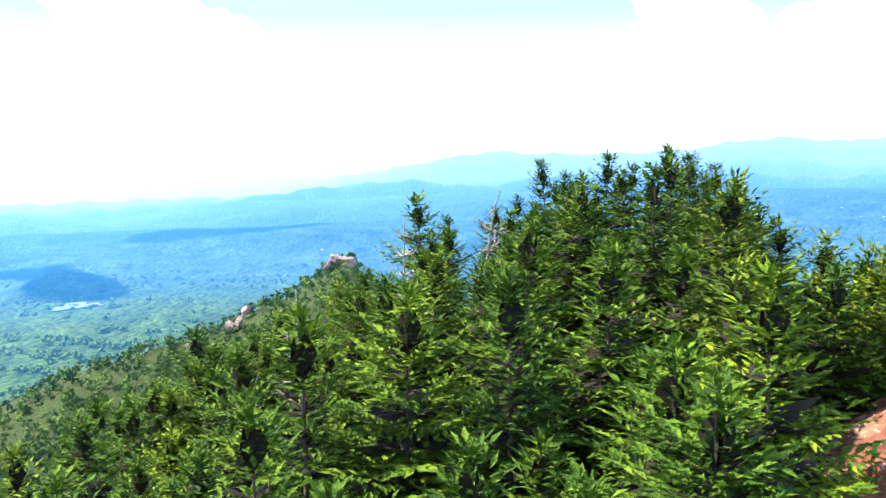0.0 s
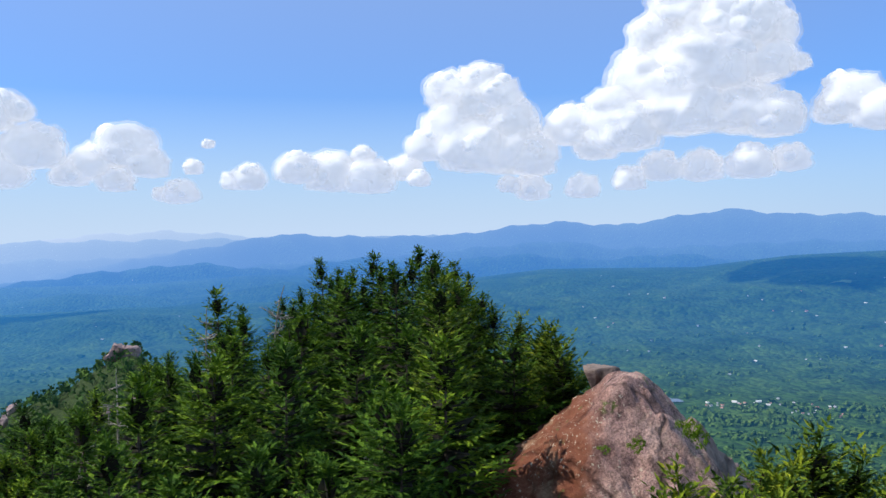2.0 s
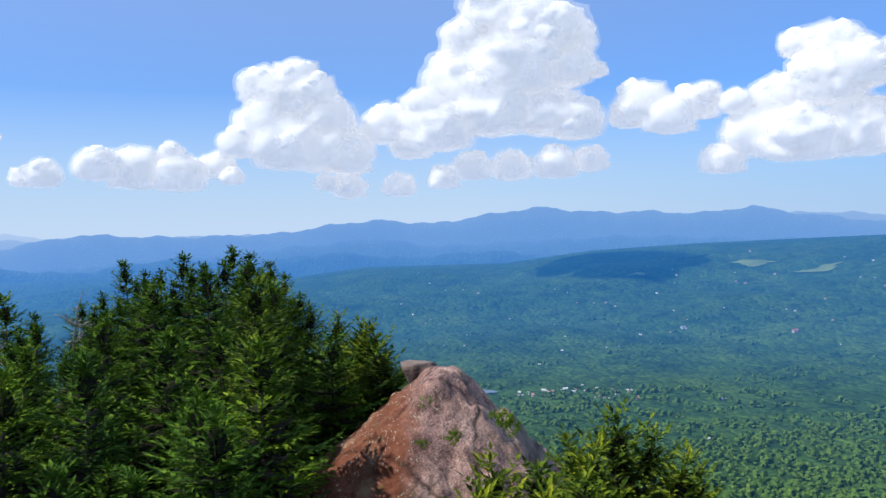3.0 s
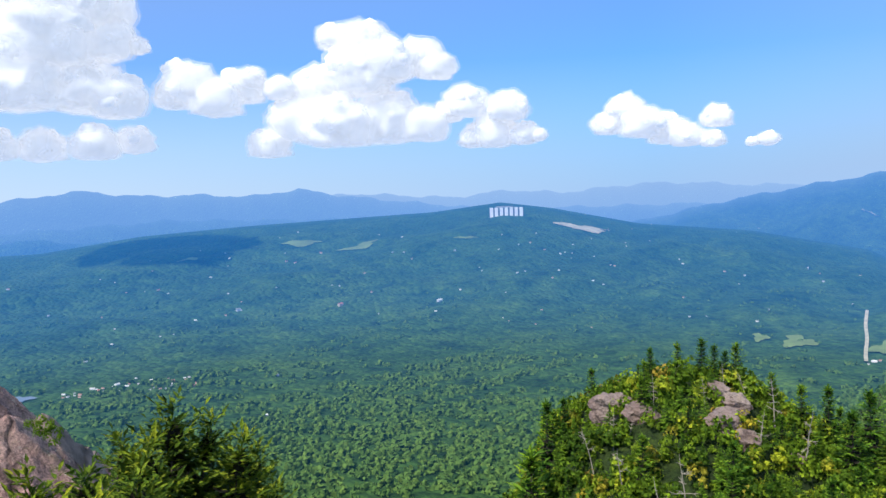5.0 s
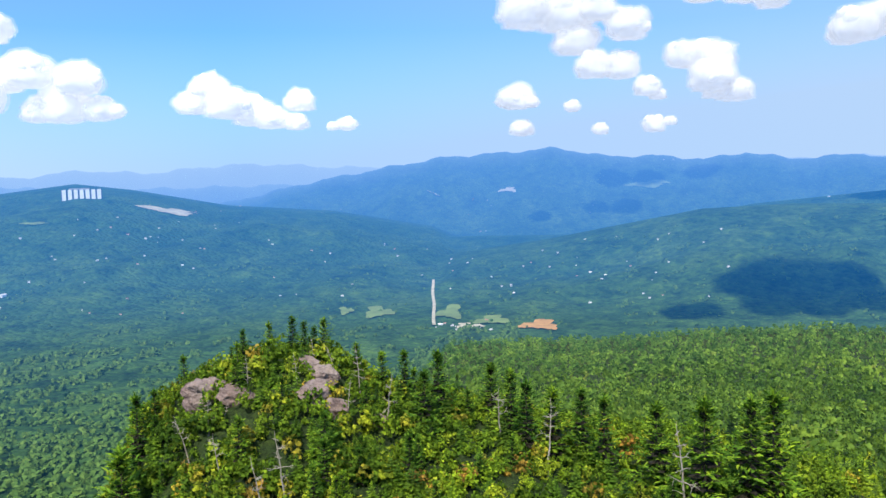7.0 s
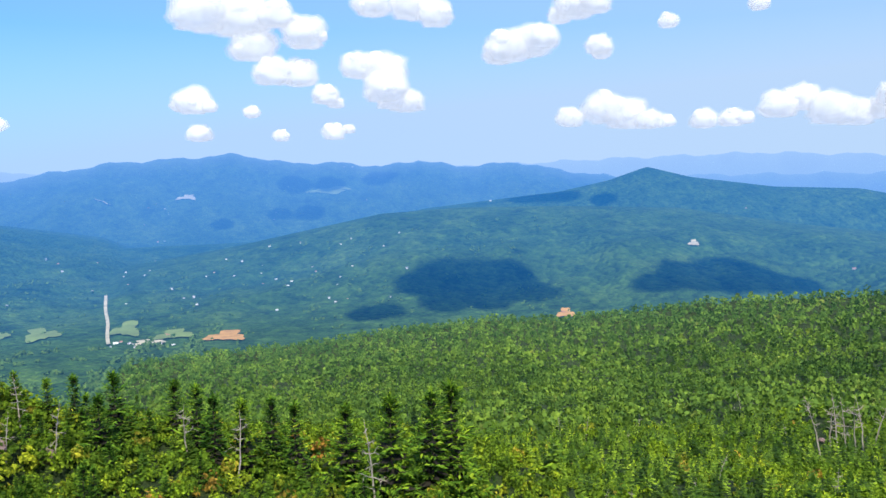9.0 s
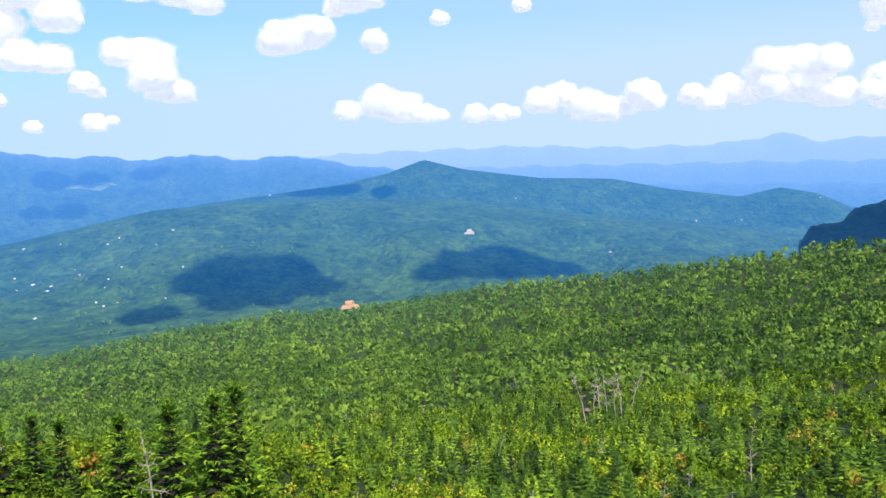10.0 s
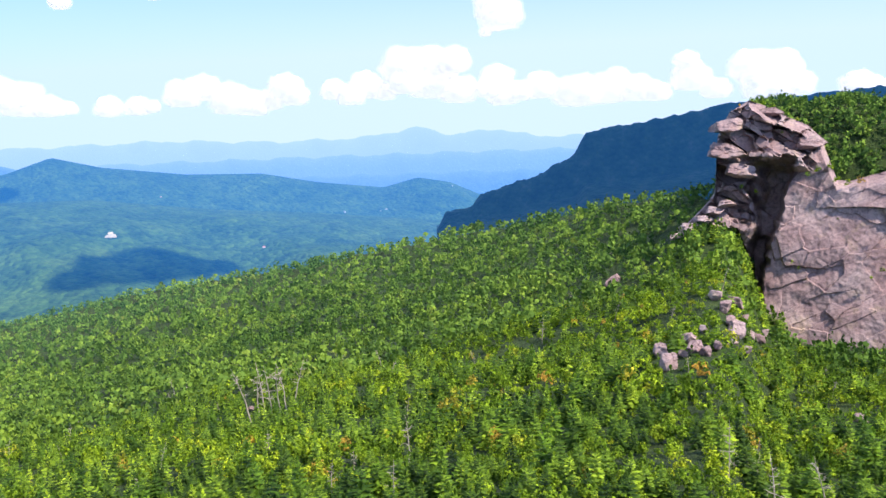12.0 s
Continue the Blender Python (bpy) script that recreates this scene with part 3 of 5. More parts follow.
# ---- clouds ----


def on_valley(yaw, el):
    """The first point of the distant land met by a line of sight in that direction."""
    rs = np.arange(900.0, 4900.0, 6.0)
    up = np.degrees(np.arctan2(far_height(np.full_like(rs, yaw), rs), rs))
    i = int(np.argmax(up >= el))
    return place(yaw, up[i], rs[i]), rs[i]


def ball(sub):
    bm = bmesh.new()
    bmesh.ops.create_icosphere(bm, subdivisions=sub, radius=1.0)
    bm.verts.ensure_lookup_table()
    v, f = np.array([p.co[:] for p in bm.verts]), np.array([[q.index for q in p.verts] for p in bm.faces])
    bm.free()
    return v, f


BALLS = {s: ball(s) for s in (1, 2, 3, 4, 5, 6)}


def billow(p, scale):
    """Cauliflower relief: rounded bumps with sharp creases."""
    total, a = 0.0, 1.0
    for o in range(4):
        total += a * abs(noise.noise(p * scale))
        a, scale = a * 0.5, scale * 2.1
    return total


def puffs(name, items, material, flat=0.6, seed=0.0, grow=1.0, buds=True):
    """Overlapping billowing balls joined into one mesh; items: centre, radius."""
    full = []
    for c, r in items:
        full.append((c, r))
        for k in range((6 if r > 60 else 4) if buds else 0):
            a, b = rnd_cloud.uniform(0, 6.283), rnd_cloud.uniform(-0.25, 1.1)
            full.append((c + Vector((math.cos(a) * math.cos(b), math.sin(a) * math.cos(b), math.sin(b))) * (r * 0.8), r * rnd_cloud.uniform(0.28, 0.46)))
    vs, fs, base = [], [], 0
    for c, r in full:
        v, f = BALLS[4 if r > 170 else 3 if r > 55 else 2]
        pts = np.empty_like(v)
        for i, d in enumerate(v):
            dv = Vector(d)
            lump = r * (0.72 + 0.38 * billow(dv * 0.9 + c * 0.004, 1.5)) * grow
            pts[i] = c + Vector((dv.x * 1.25, dv.y * 1.25, dv.z)) * lump
        low = c.z - r * flat
        pts[:, 2] = np.where(pts[:, 2] < low, low + (pts[:, 2] - low) * 0.3, pts[:, 2])
        vs.append(pts)
        fs.append(f + base)
        base += len(v)
    return mesh_of(name, np.concatenate(vs), np.concatenate(fs), material, True)


def cloud_thing(items, label, body=None):
    ob = new("cloud")
    part("cloud_body", puffs("cloud_body", items, body or CLOUD, grow=0.93), ob)
    part("cloud_fringe", puffs("cloud_fringe", items, WISP if body is None else THIN_WISP, grow=1.05, buds=False), ob, "ragged edge of the cloud")
    part("cloud_veil", puffs("cloud_veil", items, VEIL if body is None else THIN_VEIL, grow=1.17, buds=False), ob, "thin torn veil round the cloud")
    return tagged(ob, label, "cloud", "clouds in the sky")


rnd_cloud = random.Random(3)


def cloud(*blobs):
    items = [(place(yaw, el, 4620 + 60 * math.sin(i * 2.4)), 4620 * math.tan(radians(size))) for i, (yaw, el, size) in enumerate(blobs)]
    if blobs[0][0] < -84:
        return cloud_thing(items, "thin torn white cloud with soft half-clear edges", THIN)
    return cloud_thing(items, "white billowing fair-weather cumulus cloud with a grey-blue base")


cloud((25.0, 9.5, 1.8), (27.0, 8.7, 2.0), (28.5, 9.3, 1.8), (23.0, 8.5, 1.8), (20.6, 7.5, 1.8), (18.9, 7.7, 1.0), (27.4, 6.7, 1.6), (24.4, 6.5, 1.6))
cloud((28.1, 4.1, 1.7), (25.5, 3.9, 1.8), (23.2, 3.8, 1.0))
cloud((17.9, 5.3, 1.7), (20.0, 4.0, 1.7), (21.4, 4.5, 0.8))
cloud((12.4, 5.5, 1.8), (14.2, 4.5, 1.4), (11.1, 4.5, 1.2), (15.7, 3.8, 1.1), (13.1, 3.4, 1.0))
cloud((7.2, 5.9, 0.4))
cloud((8.2, 4.3, 0.6))
cloud((9.1, 2.6, 1.0), (10.2, 2.5, 0.6))
cloud((4.5, 3.6, 1.1), (5.5, 3.4, 0.8), (1.3, 4.2, 1.3), (-1.1, 3.9, 1.7), (-3.8, 3.6, 1.5), (-3.3, 5.2, 0.7), (-6.2, 4.2, 1.1), (-7.2, 3.5, 0.7))
cloud((-11.7, 10.0, 1.5), (-9.4, 9.4, 1.6), (-12.8, 9.2, 1.4), (-10.9, 8.2, 2.1), (-9.4, 6.9, 1.9), (-10.9, 5.5, 2.2), (-13.5, 5.4, 2.3), (-7.8, 5.7, 1.3), (-15.0, 4.8, 1.7), (-13.5, 7.3, 1.9))
cloud((-25.8, 14.1, 2.4), (-23.9, 12.7, 1.9), (-28.4, 12.8, 2.6), (-30.6, 12.3, 1.7), (-26.9, 10.7, 3.1), (-30.3, 10.5, 1.8), (-23.4, 9.7, 2.4), (-20.7, 8.3, 1.5), (-25.3, 8.1, 2.9), (-29.1, 7.6, 2.2), (-31.0, 6.9, 1.7), (-17.9, 6.8, 1.7), (-21.4, 6.7, 2.2), (-32.4, 10.3, 0.7), (-19.5, 5.6, 1.4))
cloud((-23.8, 3.9, 1.2), (-26.4, 3.9, 1.3), (-29.5, 4.0, 1.3), (-32.0, 4.2, 1.1), (-21.8, 3.2, 1.0))
cloud((-18.6, 2.7, 1.0), (-15.1, 2.7, 1.1), (-13.5, 3.0, 0.7))
cloud((-35.6, 7.9, 1.7), (-34.6, 7.1, 1.2), (-37.3, 6.9, 1.5), (-39.0, 7.7, 1.5), (-39.6, 8.3, 0.9))
cloud((-47.2, 10.6, 1.7), (-45.3, 10.9, 1.1), (-48.8, 9.3, 1.9), (-51.1, 9.5, 1.6), (-52.3, 8.9, 1.2), (-46.8, 8.6, 2.2), (-44.0, 7.5, 1.9), (-41.6, 7.6, 1.0), (-42.7, 5.4, 1.9), (-40.7, 3.9, 1.3), (-45.1, 5.2, 2.2), (-48.7, 5.4, 2.3), (-51.4, 4.9, 1.5))
cloud((-54.2, 6.4, 1.4), (-53.0, 5.8, 1.0), (-57.2, 6.0, 1.3), (-56.2, 4.3, 1.5), (-58.3, 4.1, 1.0), (-59.2, 4.0, 0.6), (-54.9, 4.0, 1.0))
cloud((-65.2, 5.5, 1.1), (-64.1, 4.5, 1.0), (-66.4, 4.4, 1.3), (-67.9, 3.9, 1.3), (-69.2, 3.5, 1.0), (-70.8, 3.2, 0.7))
cloud((-71.1, 4.6, 0.9))
cloud((-86.8, 10.3, 1.7), (-89.5, 10.0, 1.7), (-91.7, 10.2, 1.1), (-90.2, 8.1, 1.3), (-93.6, 9.0, 1.3))
cloud((-91.3, 6.4, 1.1), (-93.2, 6.3, 1.1))
cloud((-94.9, 4.9, 0.8), (-95.6, 4.4, 0.5))
cloud((-97.3, 6.8, 1.1), (-99.0, 6.5, 1.4), (-99.0, 5.4, 1.3), (-100.5, 4.4, 1.0), (-99.4, 4.5, 0.8))
cloud((-86.1, 4.5, 1.1), (-85.3, 4.3, 0.6), (-87.1, 4.2, 0.5))
cloud((-89.9, 3.8, 0.5))
cloud((-86.4, 2.4, 0.7))
cloud((-91.8, 2.2, 0.5))
cloud((-95.4, 2.4, 0.7), (-96.4, 2.6, 0.4))
cloud((-74.3, 3.0, 0.6), (-73.3, 2.9, 0.4))
cloud((-107.6, 7.9, 1.4), (-109.1, 8.2, 1.4), (-109.9, 8.5, 1.0), (-107.0, 7.5, 1.0))
cloud((-113.7, 7.8, 0.8), (-113.9, 7.3, 0.6))
cloud((-118.3, 9.1, 0.6))
cloud((-123.9, 9.8, 0.6))
cloud((-111.8, 3.0, 0.8))
cloud((-114.1, 3.5, 1.3), (-115.6, 3.1, 1.3), (-117.1, 2.7, 0.8), (-118.2, 2.6, 0.5))
cloud((-120.6, 2.6, 0.8), (-122.3, 2.6, 0.7), (-123.2, 2.6, 0.5))
cloud((-98.3, 10.9, 1.1), (-101.0, 10.8, 1.3), (-102.6, 10.2, 1.1))
cloud((-112.2, 10.5, 1.3), (-111.1, 9.8, 0.7), (-113.4, 10.6, 1.0))
cloud((-125.2, 3.3, 1.0), (-126.6, 3.7, 1.0), (-128.2, 2.9, 1.2), (-129.7, 2.6, 1.0), (-131.9, 3.7, 1.0), (-132.5, 3.1, 0.8), (-130.7, 2.8, 0.8))
cloud((-135.2, 3.4, 0.8), (-137.4, 3.6, 1.1), (-136.3, 3.0, 0.8), (-138.7, 3.2, 0.7))
cloud((-140.0, 4.9, 1.4), (-141.8, 5.0, 1.4), (-143.5, 5.1, 1.0), (-142.2, 3.7, 1.4), (-143.8, 3.1, 1.1), (-140.0, 3.8, 1.0))
cloud((-146.4, 3.9, 1.0), (-146.8, 2.8, 1.0), (-145.8, 3.2, 0.8))
cloud((-146.8, 8.1, 1.4), (-146.3, 8.7, 1.1), (-145.7, 7.0, 0.4))
cloud((-148.0, 2.9, 0.8), (-149.5, 3.2, 1.1), (-151.8, 2.7, 1.3), (-154.1, 2.8, 1.3), (-156.0, 2.7, 1.0), (-157.1, 2.5, 0.8))
cloud((-159.1, 4.4, 0.7), (-159.4, 3.3, 1.1), (-161.0, 2.5, 0.8))
cloud((-163.1, 3.8, 1.2), (-164.8, 3.7, 1.2), (-163.8, 2.7, 1.3), (-165.8, 2.6, 1.0))
cloud((-169.3, 2.3, 0.9), (-170.3, 2.1, 0.7))


def overhead_cloud(marks):
    """A cloud high over the lookout's side of the valley, between the sun and the slope that it shades."""
    items = []
    for yaw, el, size in marks:
        foot = on_valley(yaw, el)[0]
        items.append((foot + SUN_DIR * (1500 / SUN_DIR.z), size))
    return cloud_thing(items, "white cumulus cloud overhead that shades the far slope")


for marks in (((-101.5, -8.4, 60), (-104, -8.0, 95), (-106.3, -8.4, 95), (-108.8, -9.0, 60), (-103, -9.7, 55), (-106, -9.8, 45)), ((-97.2, -10.4, 40), (-98.6, -10.2, 40)), ((-117.5, -8.4, 45), (-120, -7.9, 75), (-122.3, -7.6, 85), (-124.6, -8.0, 65), (-127, -8.3, 40)), ((-30.2, -3.2, 90), (-31.5, -2.6, 110), (-33, -2.5, 120), (-33, -3.4, 100), (-35.4, -2.6, 120), (-35.4, -3.5, 90), (-37.6, -2.8, 90)), ((-92.5, -1.2, 70), (-95, -1.2, 60)), ((-98.5, -0.8, 70),), ((-93.5, -3.1, 60), (-91.5, -3.2, 50)), ((-87.6, -3.7, 45),), ((-108.8, -2.4, 60), (-111, -2.35, 60), (-114, -2.6, 40)), ((25, -5.5, 90), (22, -5.35, 120), (19, -5.2, 120), (16, -5.1, 90)), ((31, -7.6, 80), (33, -7.4, 90))):
    overhead_cloud(marks)

# ---- trees ----


def twig_cards(origins, along, side, length, width, fold, waist=0.5):
    """Small folded sprays: spine from origin along a direction, two blades. Arrays of shape (n, 3); gives vertices and triangles."""
    n = len(origins)
    up = np.cross(along, side)
    mid = origins + along * (length * waist)[:, None]
    tip = origins + along * length[:, None]
    drop = up * (-fold * width)[:, None]
    left, right = mid + side * width[:, None] + drop, mid - side * width[:, None] + drop
    v = np.stack([origins, left, tip, right], 1).reshape(-1, 3)
    k = np.arange(n)[:, None] * 4
    return v, np.concatenate([k + [0, 2, 1], k + [0, 3, 2]], 0)


def spruce_meshes(seed, height, radius, spacing, spray, lean=0.0, ragged=0.25, bare=0.05, needles=None, boughs=7):
    """Trunk and crown of a fir: flat drooping boughs in loose tiers, each a fan of side shoots set with short sprays of needles."""
    g = np.random.default_rng(seed)
    o, a, s, ln, wd = [], [], [], [], []
    z = height * bare
    bend = lambda h: np.array([lean * (h / height) ** 2 * height, lean * 0.4 * (h / height) ** 2 * height, h])
    while z < height * 0.96:
        u = z / height
        reach = radius * (1 - u) ** 0.9 * (1 + 0.12 * math.sin(z * 5 + seed)) + 0.01 * height
        n = max(4, int(round(boughs - 2.5 * u)))
        for b in range(n):
            ang = 6.283 * (b + g.uniform(-0.3, 0.3)) / n + z * 2.4
            L = reach * g.uniform(1 - ragged, 1 + ragged * 0.6)
            rise = -0.30 + 0.95 * u ** 1.5 + g.uniform(-0.1, 0.1)
            out, across = np.array([math.cos(ang), math.sin(ang), 0.0]), np.array([-math.sin(ang), math.cos(ang), 0.0])
            foot = bend(min(height * 0.97, max(0.0, z + g.uniform(-0.45, 0.45) * spacing)))
            roll = g.uniform(-0.3, 0.3)
            m = max(3, int(L / (spray * 0.85)))
            for i in range(m + 1):
                f = (i + 0.4) / (m + 0.4)
                p = foot + out * (L * f) + np.array([0, 0, L * (rise * f + 0.26 * f * f)])
                slope = rise + 0.52 * f
                shoot = 0.40 * L * (1 - f) ** 0.75 * min(1.0, 0.25 + 2.2 * f) + spray * 0.8
                for sgn in ((-1, 1) if i < m else (0,)):
                    e = out * g.uniform(0.6, 0.95) + across * sgn + np.array([0, 0, slope * 0.7 + roll * sgn - 0.12 * abs(sgn)]) + g.normal(0, 0.1, 3)
                    e /= np.linalg.norm(e)
                    q = max(1, int(round(shoot / (spray * 1.35))))
                    for j in range(q):
                        t = np.cross(e, [0, 0, 1.0]) + g.normal(0, 0.22, 3)
                        t -= e * t.dot(e)
                        t /= np.linalg.norm(t)
                        o.append(p + e * (shoot * j / q) + g.normal(0, 0.12 * spray, 3)), a.append(e + g.normal(0, 0.12, 3)), s.append(t)
                        ln.append(spray * g.uniform(1.5, 2.3)), wd.append(spray * g.uniform(0.3, 0.46))
        z += spacing * (1.2 - 0.75 * u) * g.uniform(0.75, 1.25)
    for k in range(18):
        o.append(bend(height * (0.84 + 0.009 * k))), a.append(np.array([0.35 * math.cos(k * 2.3), 0.45 * math.sin(k * 2.3), 1.0])), s.append(np.array([math.cos(k), math.sin(k), 0.0]))
        ln.append(spray * 1.6), wd.append(spray * 0.24)
    v, f = twig_cards(np.array(o), np.array(a), np.array(s), np.array(ln), np.array(wd), 0.45, 0.45)
    crown = mesh_of("crown", v, f, needles or NEEDLES)
    rings, sides, tv = 6, 6, []
    for i in range(rings + 1):
        h = height * (-0.12 + 1.06 * i / rings)
        c, r0 = bend(max(h, 0)) + np.array([0, 0, min(h, 0)]), 0.018 * height * (1 - 0.95 * i / rings)
        tv += [c + np.array([r0 * math.cos(6.283 * k / sides), r0 * math.sin(6.283 * k / sides), 0]) for k in range(sides)]
    tf = [[i * sides + k, i * sides + (k + 1) % sides, (i + 1) * sides + (k + 1) % sides, (i + 1) * sides + k] for i in range(rings) for k in range(sides)]
    # near-black core added so that gaps in the crown read as deep shade
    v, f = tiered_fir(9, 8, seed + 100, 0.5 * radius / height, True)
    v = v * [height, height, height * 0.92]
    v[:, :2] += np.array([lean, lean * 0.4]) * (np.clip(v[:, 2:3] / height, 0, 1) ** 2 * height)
    return mesh_of("trunk", tv, tf, BARK, True), crown, mesh_of("inner_branchwork", v, f, SHADE_TWIGS)


def tiered_fir(tiers, boughs, seed, wide=0.3, twin=False):
    """A conifer one unit high: tiers of flat drooping boughs, each one or two folded kites."""
    g = np.random.default_rng(seed)
    o, a, s, ln = [], [], [], []
    for i in range(tiers):
        u = (i + 0.4) / tiers
        reach = wide * (1 - u) ** 0.85 + 0.03
        n = max(4, int(round(boughs - 2 * u)))
        for b in range(n):
            for w in ((-0.28, 0.28) if twin else (0.0,)):
                ang = 6.283 * (b + g.uniform(-0.3, 0.3)) / n + i * 1.3 + w
                d = np.array([math.cos(ang), math.sin(ang), -0.28 + 1.0 * u * u + g.uniform(-0.12, 0.12)])
                o.append((0, 0, 0.05 + 0.9 * u + g.uniform(-0.3, 0.3) / tiers)), a.append(d), s.append((-math.sin(ang), math.cos(ang), g.uniform(-0.25, 0.25)))
                ln.append(reach * g.uniform(0.65, 1.3))
    for k in range(3):
        o.append((0, 0, 0.86)), a.append((0.12 * math.cos(2.1 * k), 0.12 * math.sin(2.1 * k), 1.0)), s.append((math.cos(2.1 * k + 1.5), math.sin(2.1 * k + 1.5), 0)), ln.append(0.16)
    ln = np.array(ln)
    return twig_cards(np.array(o), np.array(a), np.array(s), ln, ln * (0.22 if twin else 0.32), 0.4, 0.6)


def snag_meshes(seed, height, twigs):
    """A dead bleached tree: tapered crooked trunk and broken limbs."""
    g = np.random.default_rng(seed)

    def limb(p, d, length, r0, steps=6, wander=0.12):
        v, f, sides, base = [], [], 5, 0
        for i in range(steps + 1):
            r = r0 * (1 - 0.85 * i / steps)
            t = np.cross(d, [0.3, 0.8, 0.5])
            t /= np.linalg.norm(t)
            b = np.cross(d, t)
            v += [p + (t * math.cos(6.283 * k / sides) + b * math.sin(6.283 * k / sides)) * r for k in range(sides)]
            p = p + d * (length / steps)
            d = d + g.normal(0, wander, 3)
            d /= np.linalg.norm(d)
        for i in range(steps):
            f += [[i * sides + k, i * sides + (k + 1) % sides, (i + 1) * sides + (k + 1) % sides, (i + 1) * sides + k] for k in range(sides)]
        return np.array(v), np.array(f)
    trunk = limb(np.zeros(3) - [0, 0, 0.3], np.array([0.02, 0.03, 1.0]), height + 0.3, 0.016 * height, 9, 0.07)
    near = trunk[0].reshape(-1, 5, 3).mean(1)
    limbs = []
    for i in range(twigs):
        h = height * g.uniform(0.2, 0.92)
        j = int(np.argmin(np.abs(near[:, 2] - h)))
        ang = g.uniform(0, 6.283)
        d = np.array([math.cos(ang), math.sin(ang), g.uniform(-0.25, 0.8)])
        size = height * g.uniform(0.10, 0.26) * (1.3 - h / height)
        v, f = limb(near[j], d / np.linalg.norm(d), size, 0.0065 * height, 5, 0.3)
        vs, fs, base = [v], [f], len(v)
        for k in range(2):
            d2 = d + g.normal(0, 0.6, 3)
            v2, f2 = limb(v.reshape(-1, 5, 3).mean(1)[2 + k], d2 / np.linalg.norm(d2), size * 0.5, 0.004 * height, 3, 0.35)
            vs.append(v2), fs.append(f2 + base)
            base += len(v2)
        limbs.append(mesh_of("limb", np.concatenate(vs), np.concatenate(fs), DEAD, True))
    return [mesh_of("trunk", *trunk, DEAD, True)] + limbs


def assemble(name, meshes, names, label, category, group):
    ob = new(name)
    for me, nm in zip(meshes, names):
        part(nm, me, ob)
    return tagged(ob, label, category, group)


def ground_at(yaw, r):
    return EYE + float(near_height(np.array(float(yaw)), np.array(float(r))))


def stand(yaw, r, top_el, full, spin, sink=0.1):
    """Pose of a tree whose foot is on the ground and whose tip shows at top_el; full: the model's height."""
    p = place(yaw, top_el, r)
    g = ground_at(yaw, r) - sink
    k = max(0.35, (p.z - g) / full)
    return Matrix.LocRotScale((p.x, p.y, g), Euler((0, 0, spin)), (k, k, k))


def put(model, m):
    ob = copy_thing(model, Matrix.Translation(m.translation))
    ob.matrix_basis = m
    return ob


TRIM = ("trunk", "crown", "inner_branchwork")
firs = []
for i, (h, r, lean, ragged) in enumerate(((3.2, 1.05, 0.0, 0.3), (3.2, 1.3, 0.03, 0.4), (3.2, 0.85, 0.0, 0.25), (3.2, 1.45, -0.04, 0.45), (3.2, 1.15, 0.05, 0.35))):
    firs.append(assemble("fir_tree", spruce_meshes(11 + i, h, r * 1.05, 0.25, 0.082, lean, ragged), TRIM, "dense dark green mountain fir with drooping branches on the summit", "tree", "fir trees on the near crest"))
wide_fir = assemble("fir_tree", spruce_meshes(31, 3.4, 1.55, 0.3, 0.08, 0.12, 0.45, 0.06, NEEDLES_PALE, 8), TRIM, "low wind-shaped yellow-green fir with a broad ragged crown", "tree", "fir trees on the near crest")
rnd = random.Random(5)
# crest line of the near clump: heading and apparent height of the tips, then distance
CREST_TREES = [(27.0, -15.6, 17), (23.4, -13.7, 18), (21.0, -13.2, 18), (18.6, -10.7, 19), (17.4, -11.6, 18), (16.0, -11.2, 20), (14.4, -10.2, 21), (11.6, -8.6, 22), (9.9, -8.1, 22), (6.6, -4.0, 22), (5.4, -5.2, 22.5), (2.4, -4.6, 23), (1.2, -4.0, 23), (-0.5, -2.0, 23.5), (-1.3, -2.8, 23), (-2.4, -2.7, 24), (-3.7, -1.75, 24), (-5.0, -2.4, 23.5), (-7.1, -1.25, 24), (-8.4, -1.8, 24), (-9.6, -2.4, 23.5), (-10.4, -3.3, 23), (-11.4, -4.6, 22)]
spots = []
for yaw, el, r in CREST_TREES:
    put(firs[rnd.randrange(5)], stand(yaw, r, el, 3.2, rnd.uniform(0, 6.28)))
    spots.append((yaw, r))
for (w0, e0, r0), (w1, e1, r1) in zip(CREST_TREES[:-1], CREST_TREES[1:]):
    if w0 - w1 < 2.6:
        put(firs[rnd.randrange(5)], stand((w0 + w1) / 2, (r0 + r1) / 2 - 0.7, min(e0, e1) - rnd.uniform(0.3, 0.9), 3.2, rnd.uniform(0, 6.28)))
        spots.append(((w0 + w1) / 2, r0))
crest_cap = profile([(y, e) for y, e, _ in CREST_TREES] + [(-12.4, -6.0), (-14.4, -7.4), (-16.3, -7.8), (-18.8, -9.6), (-22, -15), (34, -20)])
count = 0
